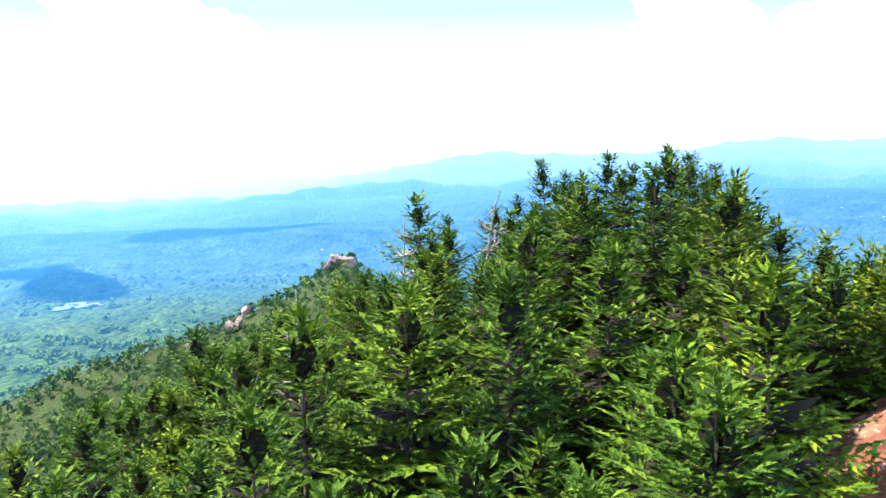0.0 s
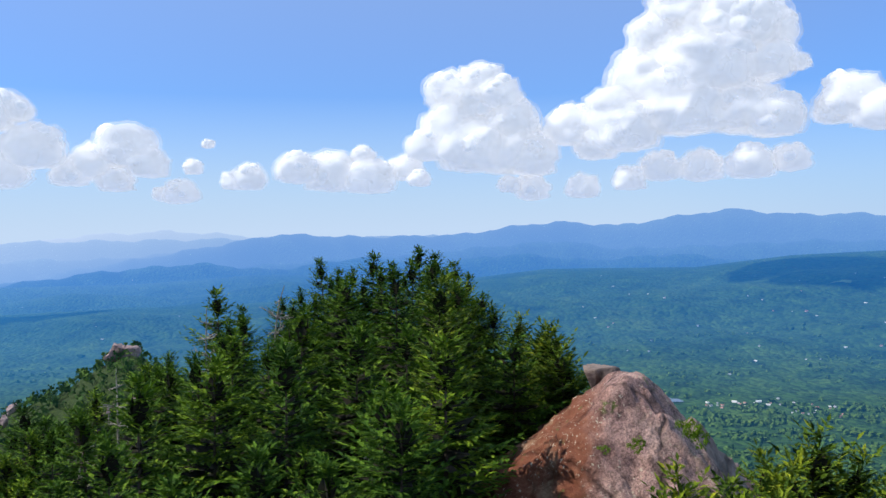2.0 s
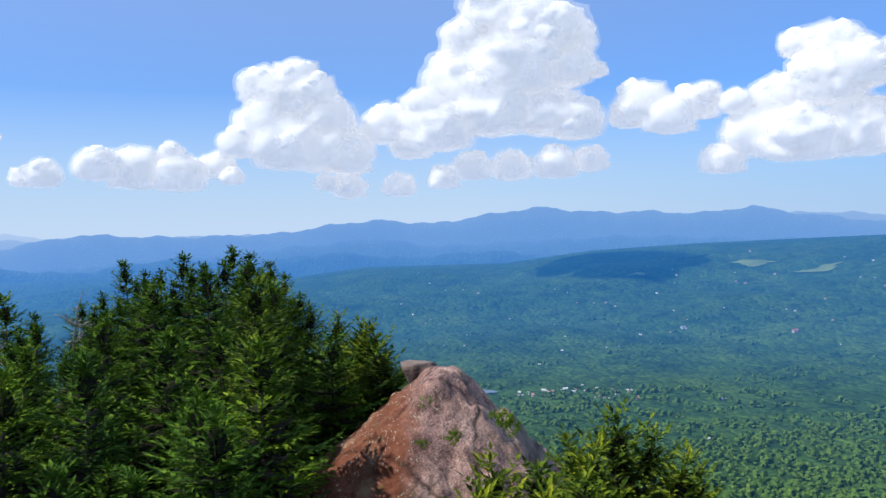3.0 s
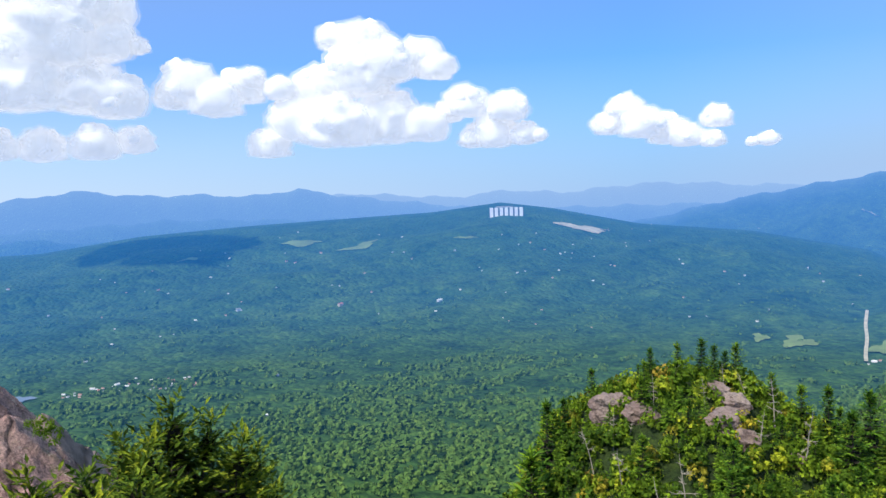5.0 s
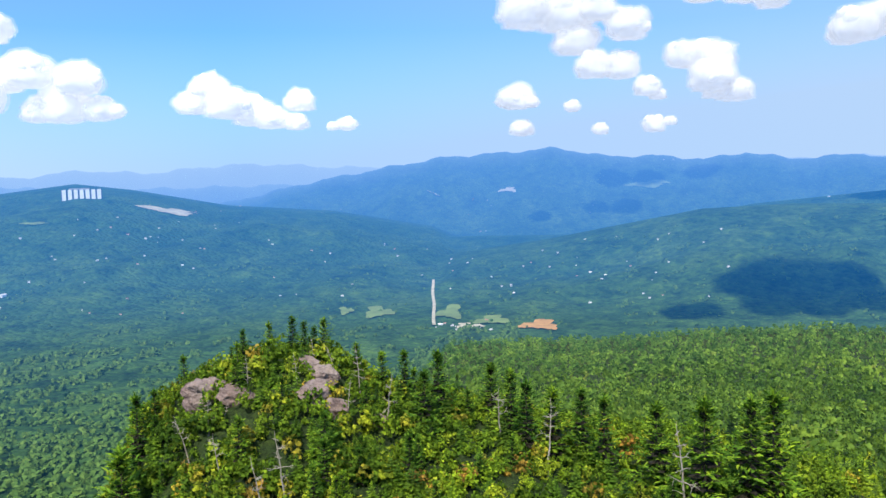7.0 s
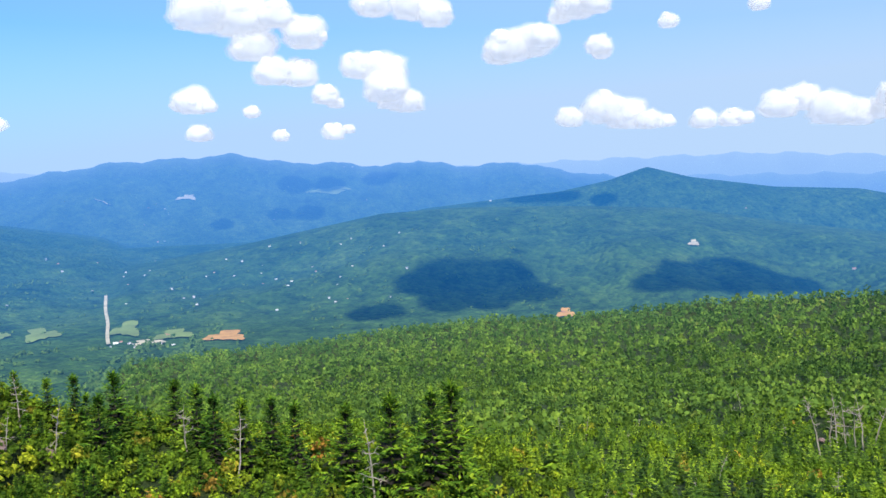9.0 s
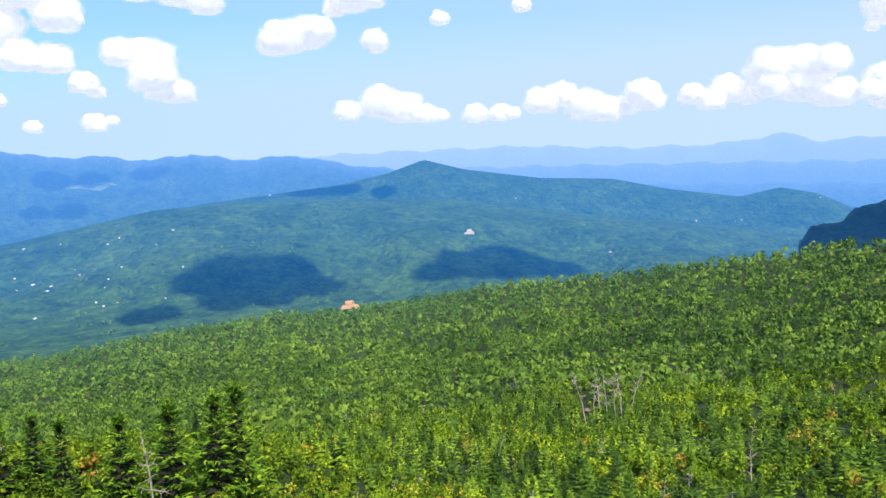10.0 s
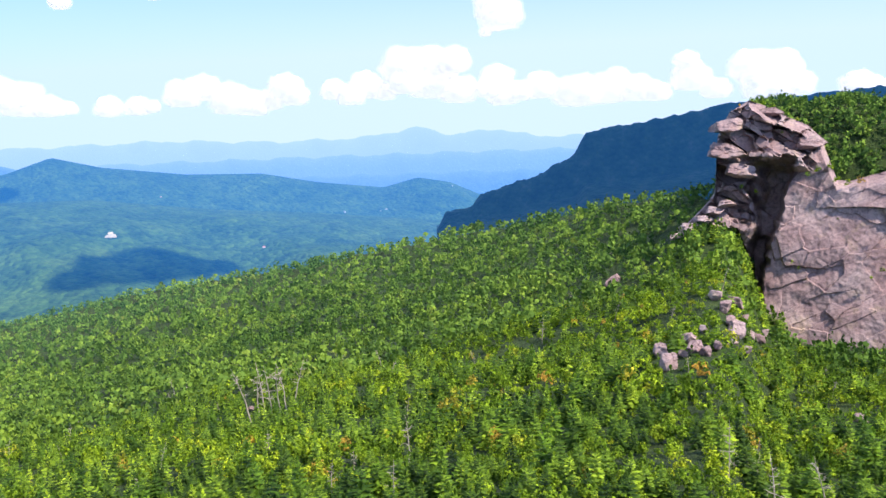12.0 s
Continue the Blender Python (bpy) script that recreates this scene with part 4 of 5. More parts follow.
for trial in range(4000):
    yaw, r = rnd.uniform(-20.5, 32), 9.8 + 13.7 * rnd.random() ** 0.8
    if yaw < -9.5 and r < 16.5:
        continue
    x, y = -r * math.sin(radians(yaw)), r * math.cos(radians(yaw))
    if any((x + q * math.sin(radians(w))) ** 2 + (y - q * math.cos(radians(w))) ** 2 < (0.62 + 0.03 * r) ** 2 for w, q in spots):
        continue
    g = ground_at(yaw, r)
    h = rnd.uniform(2.2, 3.9)
    tip = math.degrees(math.atan2(g + h - EYE, r))
    limit = float(crest_cap(yaw)) - 0.6
    if abs(yaw - 3.3) < 1.3 or abs(yaw - 7.9) < 1.5 or abs(yaw - 13.2) < 1.0:
        limit = min(limit, float(crest_cap(yaw)) - 2.8)
    tip = min(tip, limit)
    model = wide_fir if (yaw < -8 and rnd.random() < 0.45) else firs[rnd.randrange(5)]
    put(model, stand(yaw, r, tip, 3.4 if model is wide_fir else 3.2, rnd.uniform(0, 6.28)))
    spots.append((yaw, r))
    count += 1
    if count > 120:
        break
for yaw, el, r in ((-12.4, -5.5, 20), (-13.4, -6.2, 19), (-14.6, -6.7, 18.5), (-15.8, -7.1, 18), (-16.4, -7.2, 17), (-17.4, -8.1, 17), (-18.6, -9.3, 17), (-17.0, -10.0, 18.6), (-15.0, -9.6, 18.8)):
    put(wide_fir, stand(yaw, r, el, 3.4, rnd.uniform(0, 6.28)))
# firs and low shrubs beside the boulder
for yaw, el, r in ((-33.0, -13.5, 11.5), (-30.6, -14.8, 11), (-29.3, -16.0, 10.5), (-35.4, -14.9, 12), (-37.4, -16.6, 12), (-39.5, -18.6, 11.5), (-25.3, -16.9, 9.5), (-23.5, -17.9, 9), (-27, -18, 9), (-32, -16.5, 10), (-36.5, -15.3, 11.6), (-34.2, -14.4, 11.9), (-38.5, -17.4, 11.8), (-31.8, -15.2, 11.3)):
    put(wide_fir, stand(yaw, r, el, 3.4, rnd.uniform(0, 6.28)))
for m in firs + [wide_fir]:
    m.location = place(rnd.uniform(60, 120), -30, 9 + rnd.uniform(0, 4))
    m.location.z = ground_at(90, 10) - 0.6
snag_a = assemble("dead_tree", snag_meshes(3, 3.4, 13), ("trunk",) + ("limb",) * 13, "bleached dead fir with bare broken limbs", "dead tree", "dead trees")
snag_b = assemble("dead_tree", snag_meshes(9, 3.4, 17), ("trunk",) + ("limb",) * 17, "weathered grey dead conifer with twisted branches", "dead tree", "dead trees")
for yaw, el, r, mdl in ((3.4, -3.2, 20.0, snag_a), (7.6, -4.9, 20.5, snag_b), (13.3, -8.9, 18.0, snag_b), (16.2, -12.0, 17, snag_a), (-4.0, -14.5, 12.5, snag_b)):
    put(mdl, stand(yaw, r, el, 3.4, rnd.uniform(0, 6.28)))
snag_a.location, snag_b.location = (-7, -7, ground_at(135, 9.9)), (-8, -6, ground_at(127, 10))

# ---- rocks ----


def facets(q, seed, amount, step=1.0):
    """Depth of broken blocks: flat tilted faces with sharp joints; step: how far the blocks stand out."""
    near = noise.voronoi(q)[1][0]
    h = noise.cell(near * 31.7 + Vector((seed, 0, 0)))
    n = noise.cell_vector(near * 17.3 + Vector((0, seed, 0)))
    return amount * (step * (h - 0.5) + 0.9 * (n - Vector((0.5, 0.5, 0.5))).dot(q - near))


def rock_mesh(seed, size, planes, rough, material, sub=5, layers=0.0, broken=1.0, extra=9, reach=1.6, soft=False):
    """A fractured block: a body cut by planes (direction, distance), broken into faces, with ledges and small relief."""
    v, f = BALLS[sub]
    g = np.random.default_rng(seed)
    P = []
    for d, k in planes:
        d = Vector(d).normalized()
        P.append((np.array(d), k))
    for _ in range(extra):
        d = g.normal(size=3)
        P.append((d / np.linalg.norm(d), g.uniform(0.9, 1.1)))
    rad = np.full(len(v), reach)
    for d, k in P:
        c = v @ d
        rad = np.where(c > 0.05, np.minimum(rad, k / np.maximum(c, 0.05)), rad)
    pts = v * rad[:, None]
    off = Vector((seed * 3.1, seed * 1.7, 0))
    for i, p in enumerate(pts):
        q = Vector(p) * 1.3 + off
        h = (0.15 if soft else 0.45) * noise.noise(q) + (0.1 if soft else 0.2) * noise.noise(q * 4.3) + 0.1 * noise.noise(q * 9.1) + (0.08 * noise.noise(q * 19) if soft else 0)
        split = Vector((q.x * 0.9 + 0.25 * q.z, q.y * 0.9, q.z * 0.38)) if soft else q
        h += facets(split * 1.5 + Vector((0, 0, 0.2 * noise.noise(q * 2))), seed, 0.42 * broken) + facets(split * 3.7, seed + 5, 0.16 * broken)
        if soft:
            h += 0.22 * noise.noise(Vector((q.x * 3.2, q.y * 3.2, q.z * 0.9))) + 0.12 * noise.noise(q * 7) - 0.5 * max(0.0, 0.12 - abs(noise.noise(Vector((q.x * 1.1 + 0.4 * q.z, q.y * 1.1, q.z * 0.6))))) * 5
        if layers:
            h += 0.5 * (abs((p[2] * layers + 0.5 * noise.noise(q)) % 1.0 - 0.5) - 0.25)
        pts[i] = p + v[i] * h * rough
    return mesh_of("rock", pts * np.array(size), f, material, soft)


def rock_thing(name, mesh, at, turn, label, category="rock", group=""):
    ob = new(name, mesh)
    ob.matrix_basis = Matrix.Translation(at) @ turn.to_4x4()
    return tagged(ob, label, category, group)


face = Euler((0, 0, radians(-20.5))).to_matrix()
boulder = rock_thing("boulder", rock_mesh(4, (1.1, 1, 1.03), [((-0.66, -0.05, 0.75), 2.2), ((-0.5, -0.62, 0.6), 1.95), ((0.1, -0.85, 0.5), 1.6), ((0.5, -0.65, 0.55), 1.72), ((0.77, -0.1, 0.62), 1.72), ((0.05, 0.1, 1), 2.72), ((0, 1, 0.3), 1.8), ((0, 0, -1), 2.2), ((0.95, -0.2, 0.2), 1.95), ((-1, 0, 0), 3.0)], 0.15, ROCK_NEAR, 6, broken=1.3, extra=0, reach=5, soft=True), place(-22.1, -20.5, 14.6), face, "large pointed boulder, pinkish grey with rust-red stain and lichen", "boulder")
rock_thing("boulder", rock_mesh(8, (0.26, 0.25, 0.27), [((0, 0, 1), 0.85)], 0.1, ROCK_MID, 4, broken=0.5, soft=True), place(-19.7, -10.35, 16.2), face, "small rounded grey-brown boulder behind the larger one", "boulder")
rock_thing("boulder", rock_mesh(12, (1.0, 1.2, 1.9), [((0.6, -0.3, 0.7), 0.7), ((-0.5, -0.5, 0.6), 0.8)], 0.16, ROCK_MID, 5, broken=0.6), place(-26.8, -21.3, 14.8), face, "steep split rock slab leaning on the boulder", "boulder")

# ---- forest on the slopes ----


def leafy_crown(lobes, cards, seed, wide=0.36, core=True):
    """A broad-leaved crown one unit high: uneven lobes covered with clumps of leaves that lie along them."""
    g = np.random.default_rng(seed)
    heads = []
    for k in range(lobes):
        ang = 2.4 * k + g.uniform(0, 0.8)
        off = 0.0 if k == 0 else wide * g.uniform(0.35, 0.8)
        r = g.uniform(0.2, 0.28) if k == 0 else g.uniform(0.13, 0.22)
        heads.append((np.array([off * math.cos(ang), off * math.sin(ang), 0.74 if k == 0 else g.uniform(0.25, 0.68)]), r))
    vs, fs, base = [], [], 0
    if core:
        for c, r in heads:
            v, f = BALLS[1]
            vs.append(c + v * r * 0.82)
            fs.append(f + base)
            base += len(v)
    o, a, s = [], [], []
    for i in range(cards):
        c, r = heads[i % lobes]
        d = g.normal(size=3)
        d[2] = abs(d[2]) * 1.1 - 0.35
        d /= np.linalg.norm(d)
        t = np.cross(d, g.normal(size=3))
        q = t / np.linalg.norm(t) + d * g.uniform(-0.1, 0.5)
        q /= np.linalg.norm(q)
        w = np.cross(d + g.normal(0, 0.22, 3), q)
        o.append(c + d * r * g.uniform(0.85, 1.1) - q * 0.05), a.append(q), s.append(w / np.linalg.norm(w))
    L = g.uniform(0.7, 1.3, cards) * (1.15 / math.sqrt(cards) + 0.02)
    v, f = twig_cards(np.array(o), np.array(a), np.array(s), L, L * 0.42, 0.2)
    vs.append(v)
    fs.append(f + base)
    return np.concatenate(vs), np.concatenate(fs)


tone_rng = np.random.default_rng(17)


def forest(name, spots, templates, material, label):
    """Many trees joined into one mesh; spots: x, y, z, height, spin. Each tree has a tone of its own."""
    vs, fs, tones, base = [], [], [], 0
    for k, (tv, tf) in enumerate(templates):
        mine = spots[k::len(templates)]
        if not len(mine):
            continue
        c, s = np.cos(mine[:, 4])[:, None], np.sin(mine[:, 4])[:, None]
        h = mine[:, 3][:, None]
        x, y, z = tv[:, 0][None], tv[:, 1][None], tv[:, 2][None]
        v = np.stack([(x * c - y * s) * h + mine[:, 0:1], (x * s + y * c) * h + mine[:, 1:2], z * h + mine[:, 2:3]], -1)
        fs.append((tf[None] + (np.arange(len(mine)) * len(tv))[:, None, None]).reshape(-1, 3) + base)
        vs.append(v.reshape(-1, 3))
        base += v.shape[0] * v.shape[1]
        tones.append(np.repeat(tone_rng.random(len(mine)), len(tv)))
    me = mesh_of(name, np.concatenate(vs), np.concatenate(fs), material, True)
    me.attributes.new("tone", "FLOAT", "POINT").data.foreach_set("value", np.concatenate(tones).astype(np.float32))
    return tagged(new(name, me), label, "forest", kind="stuff")


def scatter(n, yaw0, yaw1, r0, r1, low, high, seed, keep=None, even=0.0):
    """Tree spots spread over a sector; even: 0 spreads by area, 1 by apparent size."""
    g = np.random.default_rng(seed)
    yaw = g.uniform(min(yaw0, yaw1), max(yaw0, yaw1), n)
    u = g.random(n)
    by_area, by_log = np.sqrt(r0 ** 2 + u * (r1 ** 2 - r0 ** 2)), r0 * (r1 / r0) ** u
    r = by_area * (1 - even) + by_log * even
    h = low + (high - low) * g.random(n) ** 1.15
    ok = np.ones(n, bool) if keep is None else keep(yaw, r)
    yaw, r, h = yaw[ok], r[ok], h[ok]
    z = near_height(yaw, r) + EYE - 0.3
    return np.stack([-r * np.sin(np.radians(yaw)), r * np.cos(np.radians(yaw)), z, h, g.uniform(0, 6.28, len(h))], -1)


def woods_mix(yaw, r):
    x, y = -r * np.sin(np.radians(yaw)), r * np.cos(np.radians(yaw))
    return ripple(x, y, 45, 3)


def on_slope(yaw, el):
    """The first point of the wooded slope met by a line of sight in that direction."""
    rs = np.arange(60.0, 250.0, 0.5)
    up = np.degrees(np.arctan2(near_height(np.full_like(rs, yaw), rs) + 2.0, rs))
    i = int(np.argmax(up >= el)) if (up >= el).any() else len(rs) - 1
    return place(yaw, up[i], rs[i])


TALUS = ((-161.0, -10.8, 1.9), (-161.6, -11.4, 1.6), (-162.4, -11.2, 1.8), (-162.0, -12.4, 1.3), (-162.4, -12.9, 2.1), (-163.3, -13.3, 1.5), (-163.8, -13.6, 1.6), (-162.2, -13.9, 1.3), (-159.4, -13.6, 1.4), (-159.9, -14.2, 1.7), (-160.6, -14.4, 1.0), (-157.5, -14.5, 1.8), (-158.2, -15.2, 1.6), (-158.9, -14.6, 0.9), (-161.2, -14.0, 0.9), (-163.0, -14.3, 1.0), (-160.2, -13.0, 0.8), (-162.9, -12.2, 0.9), (-164.2, -13.2, 1.2), (-170.0, -18.0, 1.3), (-154.4, -9.9, 1.9), (-153.9, -10.2, 1.2), (-158.8, -6.9, 2.0), (-128.2, -17.6, 0.7))
TALUS_AT = [on_slope(yaw, el) for yaw, el, w in TALUS]


def off_cliff(yaw, r):
    """Where trees may stand: not in the cliff, and not before or among the fallen rocks."""
    free = ~(((yaw < -163.4) & (r > 238) & (r < 268)) | ((yaw < -157) & (r > 246) & (r < 268)))
    for (w0, e0, size), at in zip(TALUS, TALUS_AT):
        far = math.hypot(at.x, at.y)
        free &= ~((np.abs(yaw - w0) < math.degrees(size * 0.95 / far)) & (r > far - 10) & (r < far + 1.2))
    return free


mid_firs = [tiered_fir(11, 7, 70 + k, 0.3 + 0.04 * (k % 2), True) for k in range(4)]
near_cones = [tiered_fir(8, 6, 80 + k, 0.28 + 0.04 * (k % 2)) for k in range(4)]
far_cones = [tiered_fir(4, 5, 90 + k, 0.28) for k in range(3)]
fine_crowns = [leafy_crown(7, 190, s, 0.36, False) for s in (1, 2, 3, 4)]
near_crowns = [leafy_crown(5, 72, s, 0.36, False) for s in (5, 6, 7, 8, 9)]
far_crowns = [leafy_crown(3, 18, s, 0.42, False) for s in (4, 5, 6)]
slope = "dark spruce and fir trees on the upper mountain slope"
leafy = "bright green broad-leaved trees on the upper mountain slope"
forest("slope_conifers", scatter(1250, -76, -186, 44, 112, 1.6, 4.6, 29, lambda w, r: woods_mix(w, r) > -0.3, 0.15), mid_firs, FOREST_FIR, slope)
forest("slope_conifers", scatter(6200, -76, -186, 104, 215, 1.8, 4.8, 21, lambda w, r: off_cliff(w, r) & (woods_mix(w, r) > -0.35), 0.2), near_cones, FOREST_CONIFER, slope)
forest("slope_conifers", scatter(420, -104, -186, 58, 210, 4.0, 6.2, 48, lambda w, r: off_cliff(w, r) & (woods_mix(w, r) > -0.1)), mid_firs, KNOLL_CONIFER, "taller dark firs standing out of the mountain slope's woods")
forest("slope_broadleaf", scatter(1500, -76, -186, 43, 98, 1.0, 3.0, 28, lambda w, r: woods_mix(w, r) < 0.45), fine_crowns, FOREST_LEAF, leafy)
forest("slope_broadleaf", scatter(4300, -76, -186, 94, 215, 1.5, 3.8, 22, lambda w, r: off_cliff(w, r) & (woods_mix(w, r) < 0.3), 0.3), near_crowns, FOREST_LEAF, leafy)
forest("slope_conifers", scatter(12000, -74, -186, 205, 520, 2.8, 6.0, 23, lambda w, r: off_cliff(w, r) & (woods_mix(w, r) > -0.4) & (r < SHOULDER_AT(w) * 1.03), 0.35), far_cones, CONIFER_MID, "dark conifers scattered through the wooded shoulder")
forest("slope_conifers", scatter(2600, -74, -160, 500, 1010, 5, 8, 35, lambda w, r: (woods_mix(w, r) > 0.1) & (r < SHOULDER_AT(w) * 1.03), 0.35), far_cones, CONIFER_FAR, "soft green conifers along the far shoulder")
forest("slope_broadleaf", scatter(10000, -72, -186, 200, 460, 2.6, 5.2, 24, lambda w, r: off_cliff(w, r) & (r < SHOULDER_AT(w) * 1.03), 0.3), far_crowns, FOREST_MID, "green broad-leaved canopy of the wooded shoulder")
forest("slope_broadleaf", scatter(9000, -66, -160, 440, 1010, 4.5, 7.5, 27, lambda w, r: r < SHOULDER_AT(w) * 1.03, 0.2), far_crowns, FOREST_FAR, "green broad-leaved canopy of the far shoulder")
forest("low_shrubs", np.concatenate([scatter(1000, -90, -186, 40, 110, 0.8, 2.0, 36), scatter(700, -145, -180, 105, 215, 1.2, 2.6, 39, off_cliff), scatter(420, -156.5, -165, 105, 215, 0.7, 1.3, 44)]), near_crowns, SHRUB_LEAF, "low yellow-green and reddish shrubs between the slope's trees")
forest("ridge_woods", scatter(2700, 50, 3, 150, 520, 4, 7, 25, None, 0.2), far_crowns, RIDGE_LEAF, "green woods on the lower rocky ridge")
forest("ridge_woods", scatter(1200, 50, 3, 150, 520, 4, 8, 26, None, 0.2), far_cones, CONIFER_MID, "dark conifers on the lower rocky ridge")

forest("cliff_top_trees", scatter(1900, -162.3, -180, 262, 345, 2.2, 4.6, 33), far_crowns, FOREST_MID, "low green trees and shrubs on top of the cliff")
forest("cliff_top_trees", scatter(700, -163.4, -184, 270, 345, 3.0, 5.6, 34), far_cones, CONIFER_MID, "small dark conifers on top of the cliff")

# ---- the second knoll: firs, shrubs, rocks and dead trees ----
knoll_firs = [assemble("fir_tree", spruce_meshes(51 + i, 5.0, r, 0.4, 0.2, 0.0, 0.4, 0.04, KNOLL_FIR, 6), TRIM, "slender dark green fir on the rocky knoll", "tree", "fir trees on the rocky knoll") for i, r in enumerate((1.5, 1.8, 1.25))]
kcap = profile([(-52, -26), (-56, -20.4), (-59, -16.9), (-59.4, -13.9), (-63.3, -11.6), (-66.1, -10.6), (-69.3, -10.2), (-72.5, -10.5), (-74.8, -12.5), (-77.6, -13.3), (-80, -14.0), (-85.2, -14.8), (-90.6, -15.9), (-95.4, -16.2), (-98.2, -17.0), (-102.5, -16.2), (-110, -19)])
for yaw, el, r in ((-59.4, -14.4, 80), (-60.6, -14.2, 82), (-58.2, -17.8, 72), (-62.6, -12.2, 86), (-66.6, -10.8, 86), (-68.4, -10.4, 87), (-70.0, -10.1, 88), (-70.8, -10.5, 87), (-72.2, -10.4, 88), (-71.5, -10.9, 86), (-74.4, -12.2, 85), (-76.2, -12.9, 84), (-77.8, -12.8, 84), (-80.2, -13.0, 82), (-79.2, -14.3, 78), (-84.0, -13.9, 84), (-85.4, -14.3, 80), (-86.5, -15.0, 78), (-90.4, -15.6, 80), (-92.0, -16.0, 78), (-98.8, -16.0, 72), (-101.8, -15.7, 74), (-103.2, -15.2, 76), (-95.6, -16.4, 75), (-88.4, -15.6, 78)):
    put(knoll_firs[rnd.randrange(3)], stand(yaw, r, el, 5.0, rnd.uniform(0, 6.28)))
for i in range(115):
    yaw, r = rnd.uniform(-112, -54.5) if i < 60 else rnd.uniform(-80, -54.5), rnd.uniform(48, 86)
    tip = min(math.degrees(math.atan2(ground_at(yaw, r) + rnd.uniform(2.0, 4.6) - EYE, r)), float(kcap(yaw)) - rnd.uniform(0.3, 1.5))
    if -67 < yaw < -62.5 and -16.8 < tip < -12.6 and r < 78 or -73 < yaw < -70 and -16.5 < tip < -12.2 and r < 80:
        continue
    put(knoll_firs[rnd.randrange(3)], stand(yaw, r, tip, 5.0, rnd.uniform(0, 6.28)))
for k, m in enumerate(knoll_firs):
    m.location = place(-66 - 6 * k, -18, 70)
    m.location.z = ground_at(-66 - 6 * k, 70)
KROCKS = ((-64.2, -14.6, 80, 2.3, 1.5), (-65.8, -15.2, 79, 1.7, 1.2), (-63.2, -15.4, 79, 1.2, 0.9), (-71.2, -13.4, 83, 1.3, 0.9), (-72.2, -14.2, 80, 1.7, 1.1), (-71.4, -15.4, 80, 1.9, 1.2), (-72.9, -16.6, 78, 1.5, 1.1), (-63.4, -12.3, 86, 0.6, 0.5), (-72.4, -12.6, 85, 0.9, 0.6), (-80.5, -17.4, 73, 1.1, 0.8), (-76.0, -17.6, 73, 1.0, 0.8))


def on_knoll(yaw, el):
    rs = np.arange(48.0, 88.0, 0.5)
    up = np.degrees(np.arctan2(near_height(np.full_like(rs, yaw), rs) + 1.0, rs))
    i = int(np.argmax(up >= el)) if (up >= el).any() else len(rs) - 1
    return place(yaw, up[i], rs[i]) - Vector((0, 0, 0.8))


def off_rocks(yaw, r):
    """Keeps shrubs from growing before or through the knoll's bare rocks."""
    free = np.ones(len(r), bool)
    for w0, e0, _, w, h in KROCKS:
        at = on_knoll(w0, e0)
        far = math.hypot(at.x, at.y)
        free &= ~((np.abs(yaw - w0) < math.degrees(w * 0.6 / far)) & (r > far - 1.3) & (r < far + 0.6))
    return free


forest("knoll_shrubs", np.concatenate([scatter(520, -80, -112, 46, 94, 1.4, 3.0, 32), scatter(1150, -54, -80, 46, 93, 1.2, 3.0, 38, off_rocks)]), near_crowns, KNOLL_LEAF, "yellow-green shrubs and small trees turning autumn orange on the knoll")
forest("knoll_conifers", np.concatenate([scatter(150, -56, -80, 48, 84, 1.4, 3.2, 45, off_rocks), scatter(110, -80, -112, 48, 84, 1.6, 3.6, 46)]), mid_firs, KNOLL_CONIFER, "young dark green firs among the knoll's shrubs")
forest("knoll_shrubs", scatter(90, -54, -112, 46, 90, 1.2, 2.8, 31, None, 0.2), fine_crowns, KNOLL_LEAF, "yellow-green shrubs and small trees turning autumn orange on the knoll")
for yaw, el, r in ((-71.4, -11.6, 84), (-72.9, -12.0, 82), (-74.6, -12.4, 82), (-64.0, -14.9, 76), (-65.0, -15.5, 76), (-84.6, -14.9, 78), (-70.2, -12.6, 80), (-62.6, -15.8, 74), (-97.6, -17.6, 70), (-68.6, -11.6, 84), (-66.8, -12.6, 80), (-70.8, -14.6, 76), (-73.6, -14.6, 76), (-69.0, -17.5, 66), (-67.6, -19.2, 62), (-64.6, -17.0, 70), (-76.4, -14.4, 78), (-88.0, -16.4, 74)):
    put(rnd.choice((snag_a, snag_b)), stand(yaw, r, el, 3.4, rnd.uniform(0, 6.28)))
for i in range(7):
    yaw, r = -131.2 + 0.5 * i, 168 + 3 * math.sin(i * 2)
    put(rnd.choice((snag_a, snag_b)), stand(yaw, r, -14.7 - 0.3 * abs(math.sin(i * 1.7)), 3.4, rnd.uniform(0, 6.28)))
for i in range(60):
    yaw, r = rnd.uniform(-176, -100), rnd.uniform(60, 260)
    put(rnd.choice((snag_a, snag_b)), stand(yaw, r, math.degrees(math.atan2(ground_at(yaw, r) + rnd.uniform(3.5, 6.5) - EYE, r)), 3.4, rnd.uniform(0, 6.28)))
for i, (yaw, el, r, w, h) in enumerate(KROCKS):
    rock_thing("boulder", rock_mesh(60 + i, (0.74 * w, w * 0.7, 0.78 * h), [((0, -0.4, 0.9), 0.72), ((0.1, -1, -0.2), 0.75)], 0.2, ROCK_MID, 5, 1.6, 1.1), on_knoll(yaw, el) + Vector((0, 0, 0.45 * h)), Euler((0, 0.2, radians(yaw))).to_matrix(), "weathered grey-pink rock outcrop among the knoll's shrubs", "rock", "rocks on the knoll")

# ---- the near cliff ----
cliff = tagged(new("cliff"), "high pale grey-pink cliff of fractured and layered rock", "cliff")
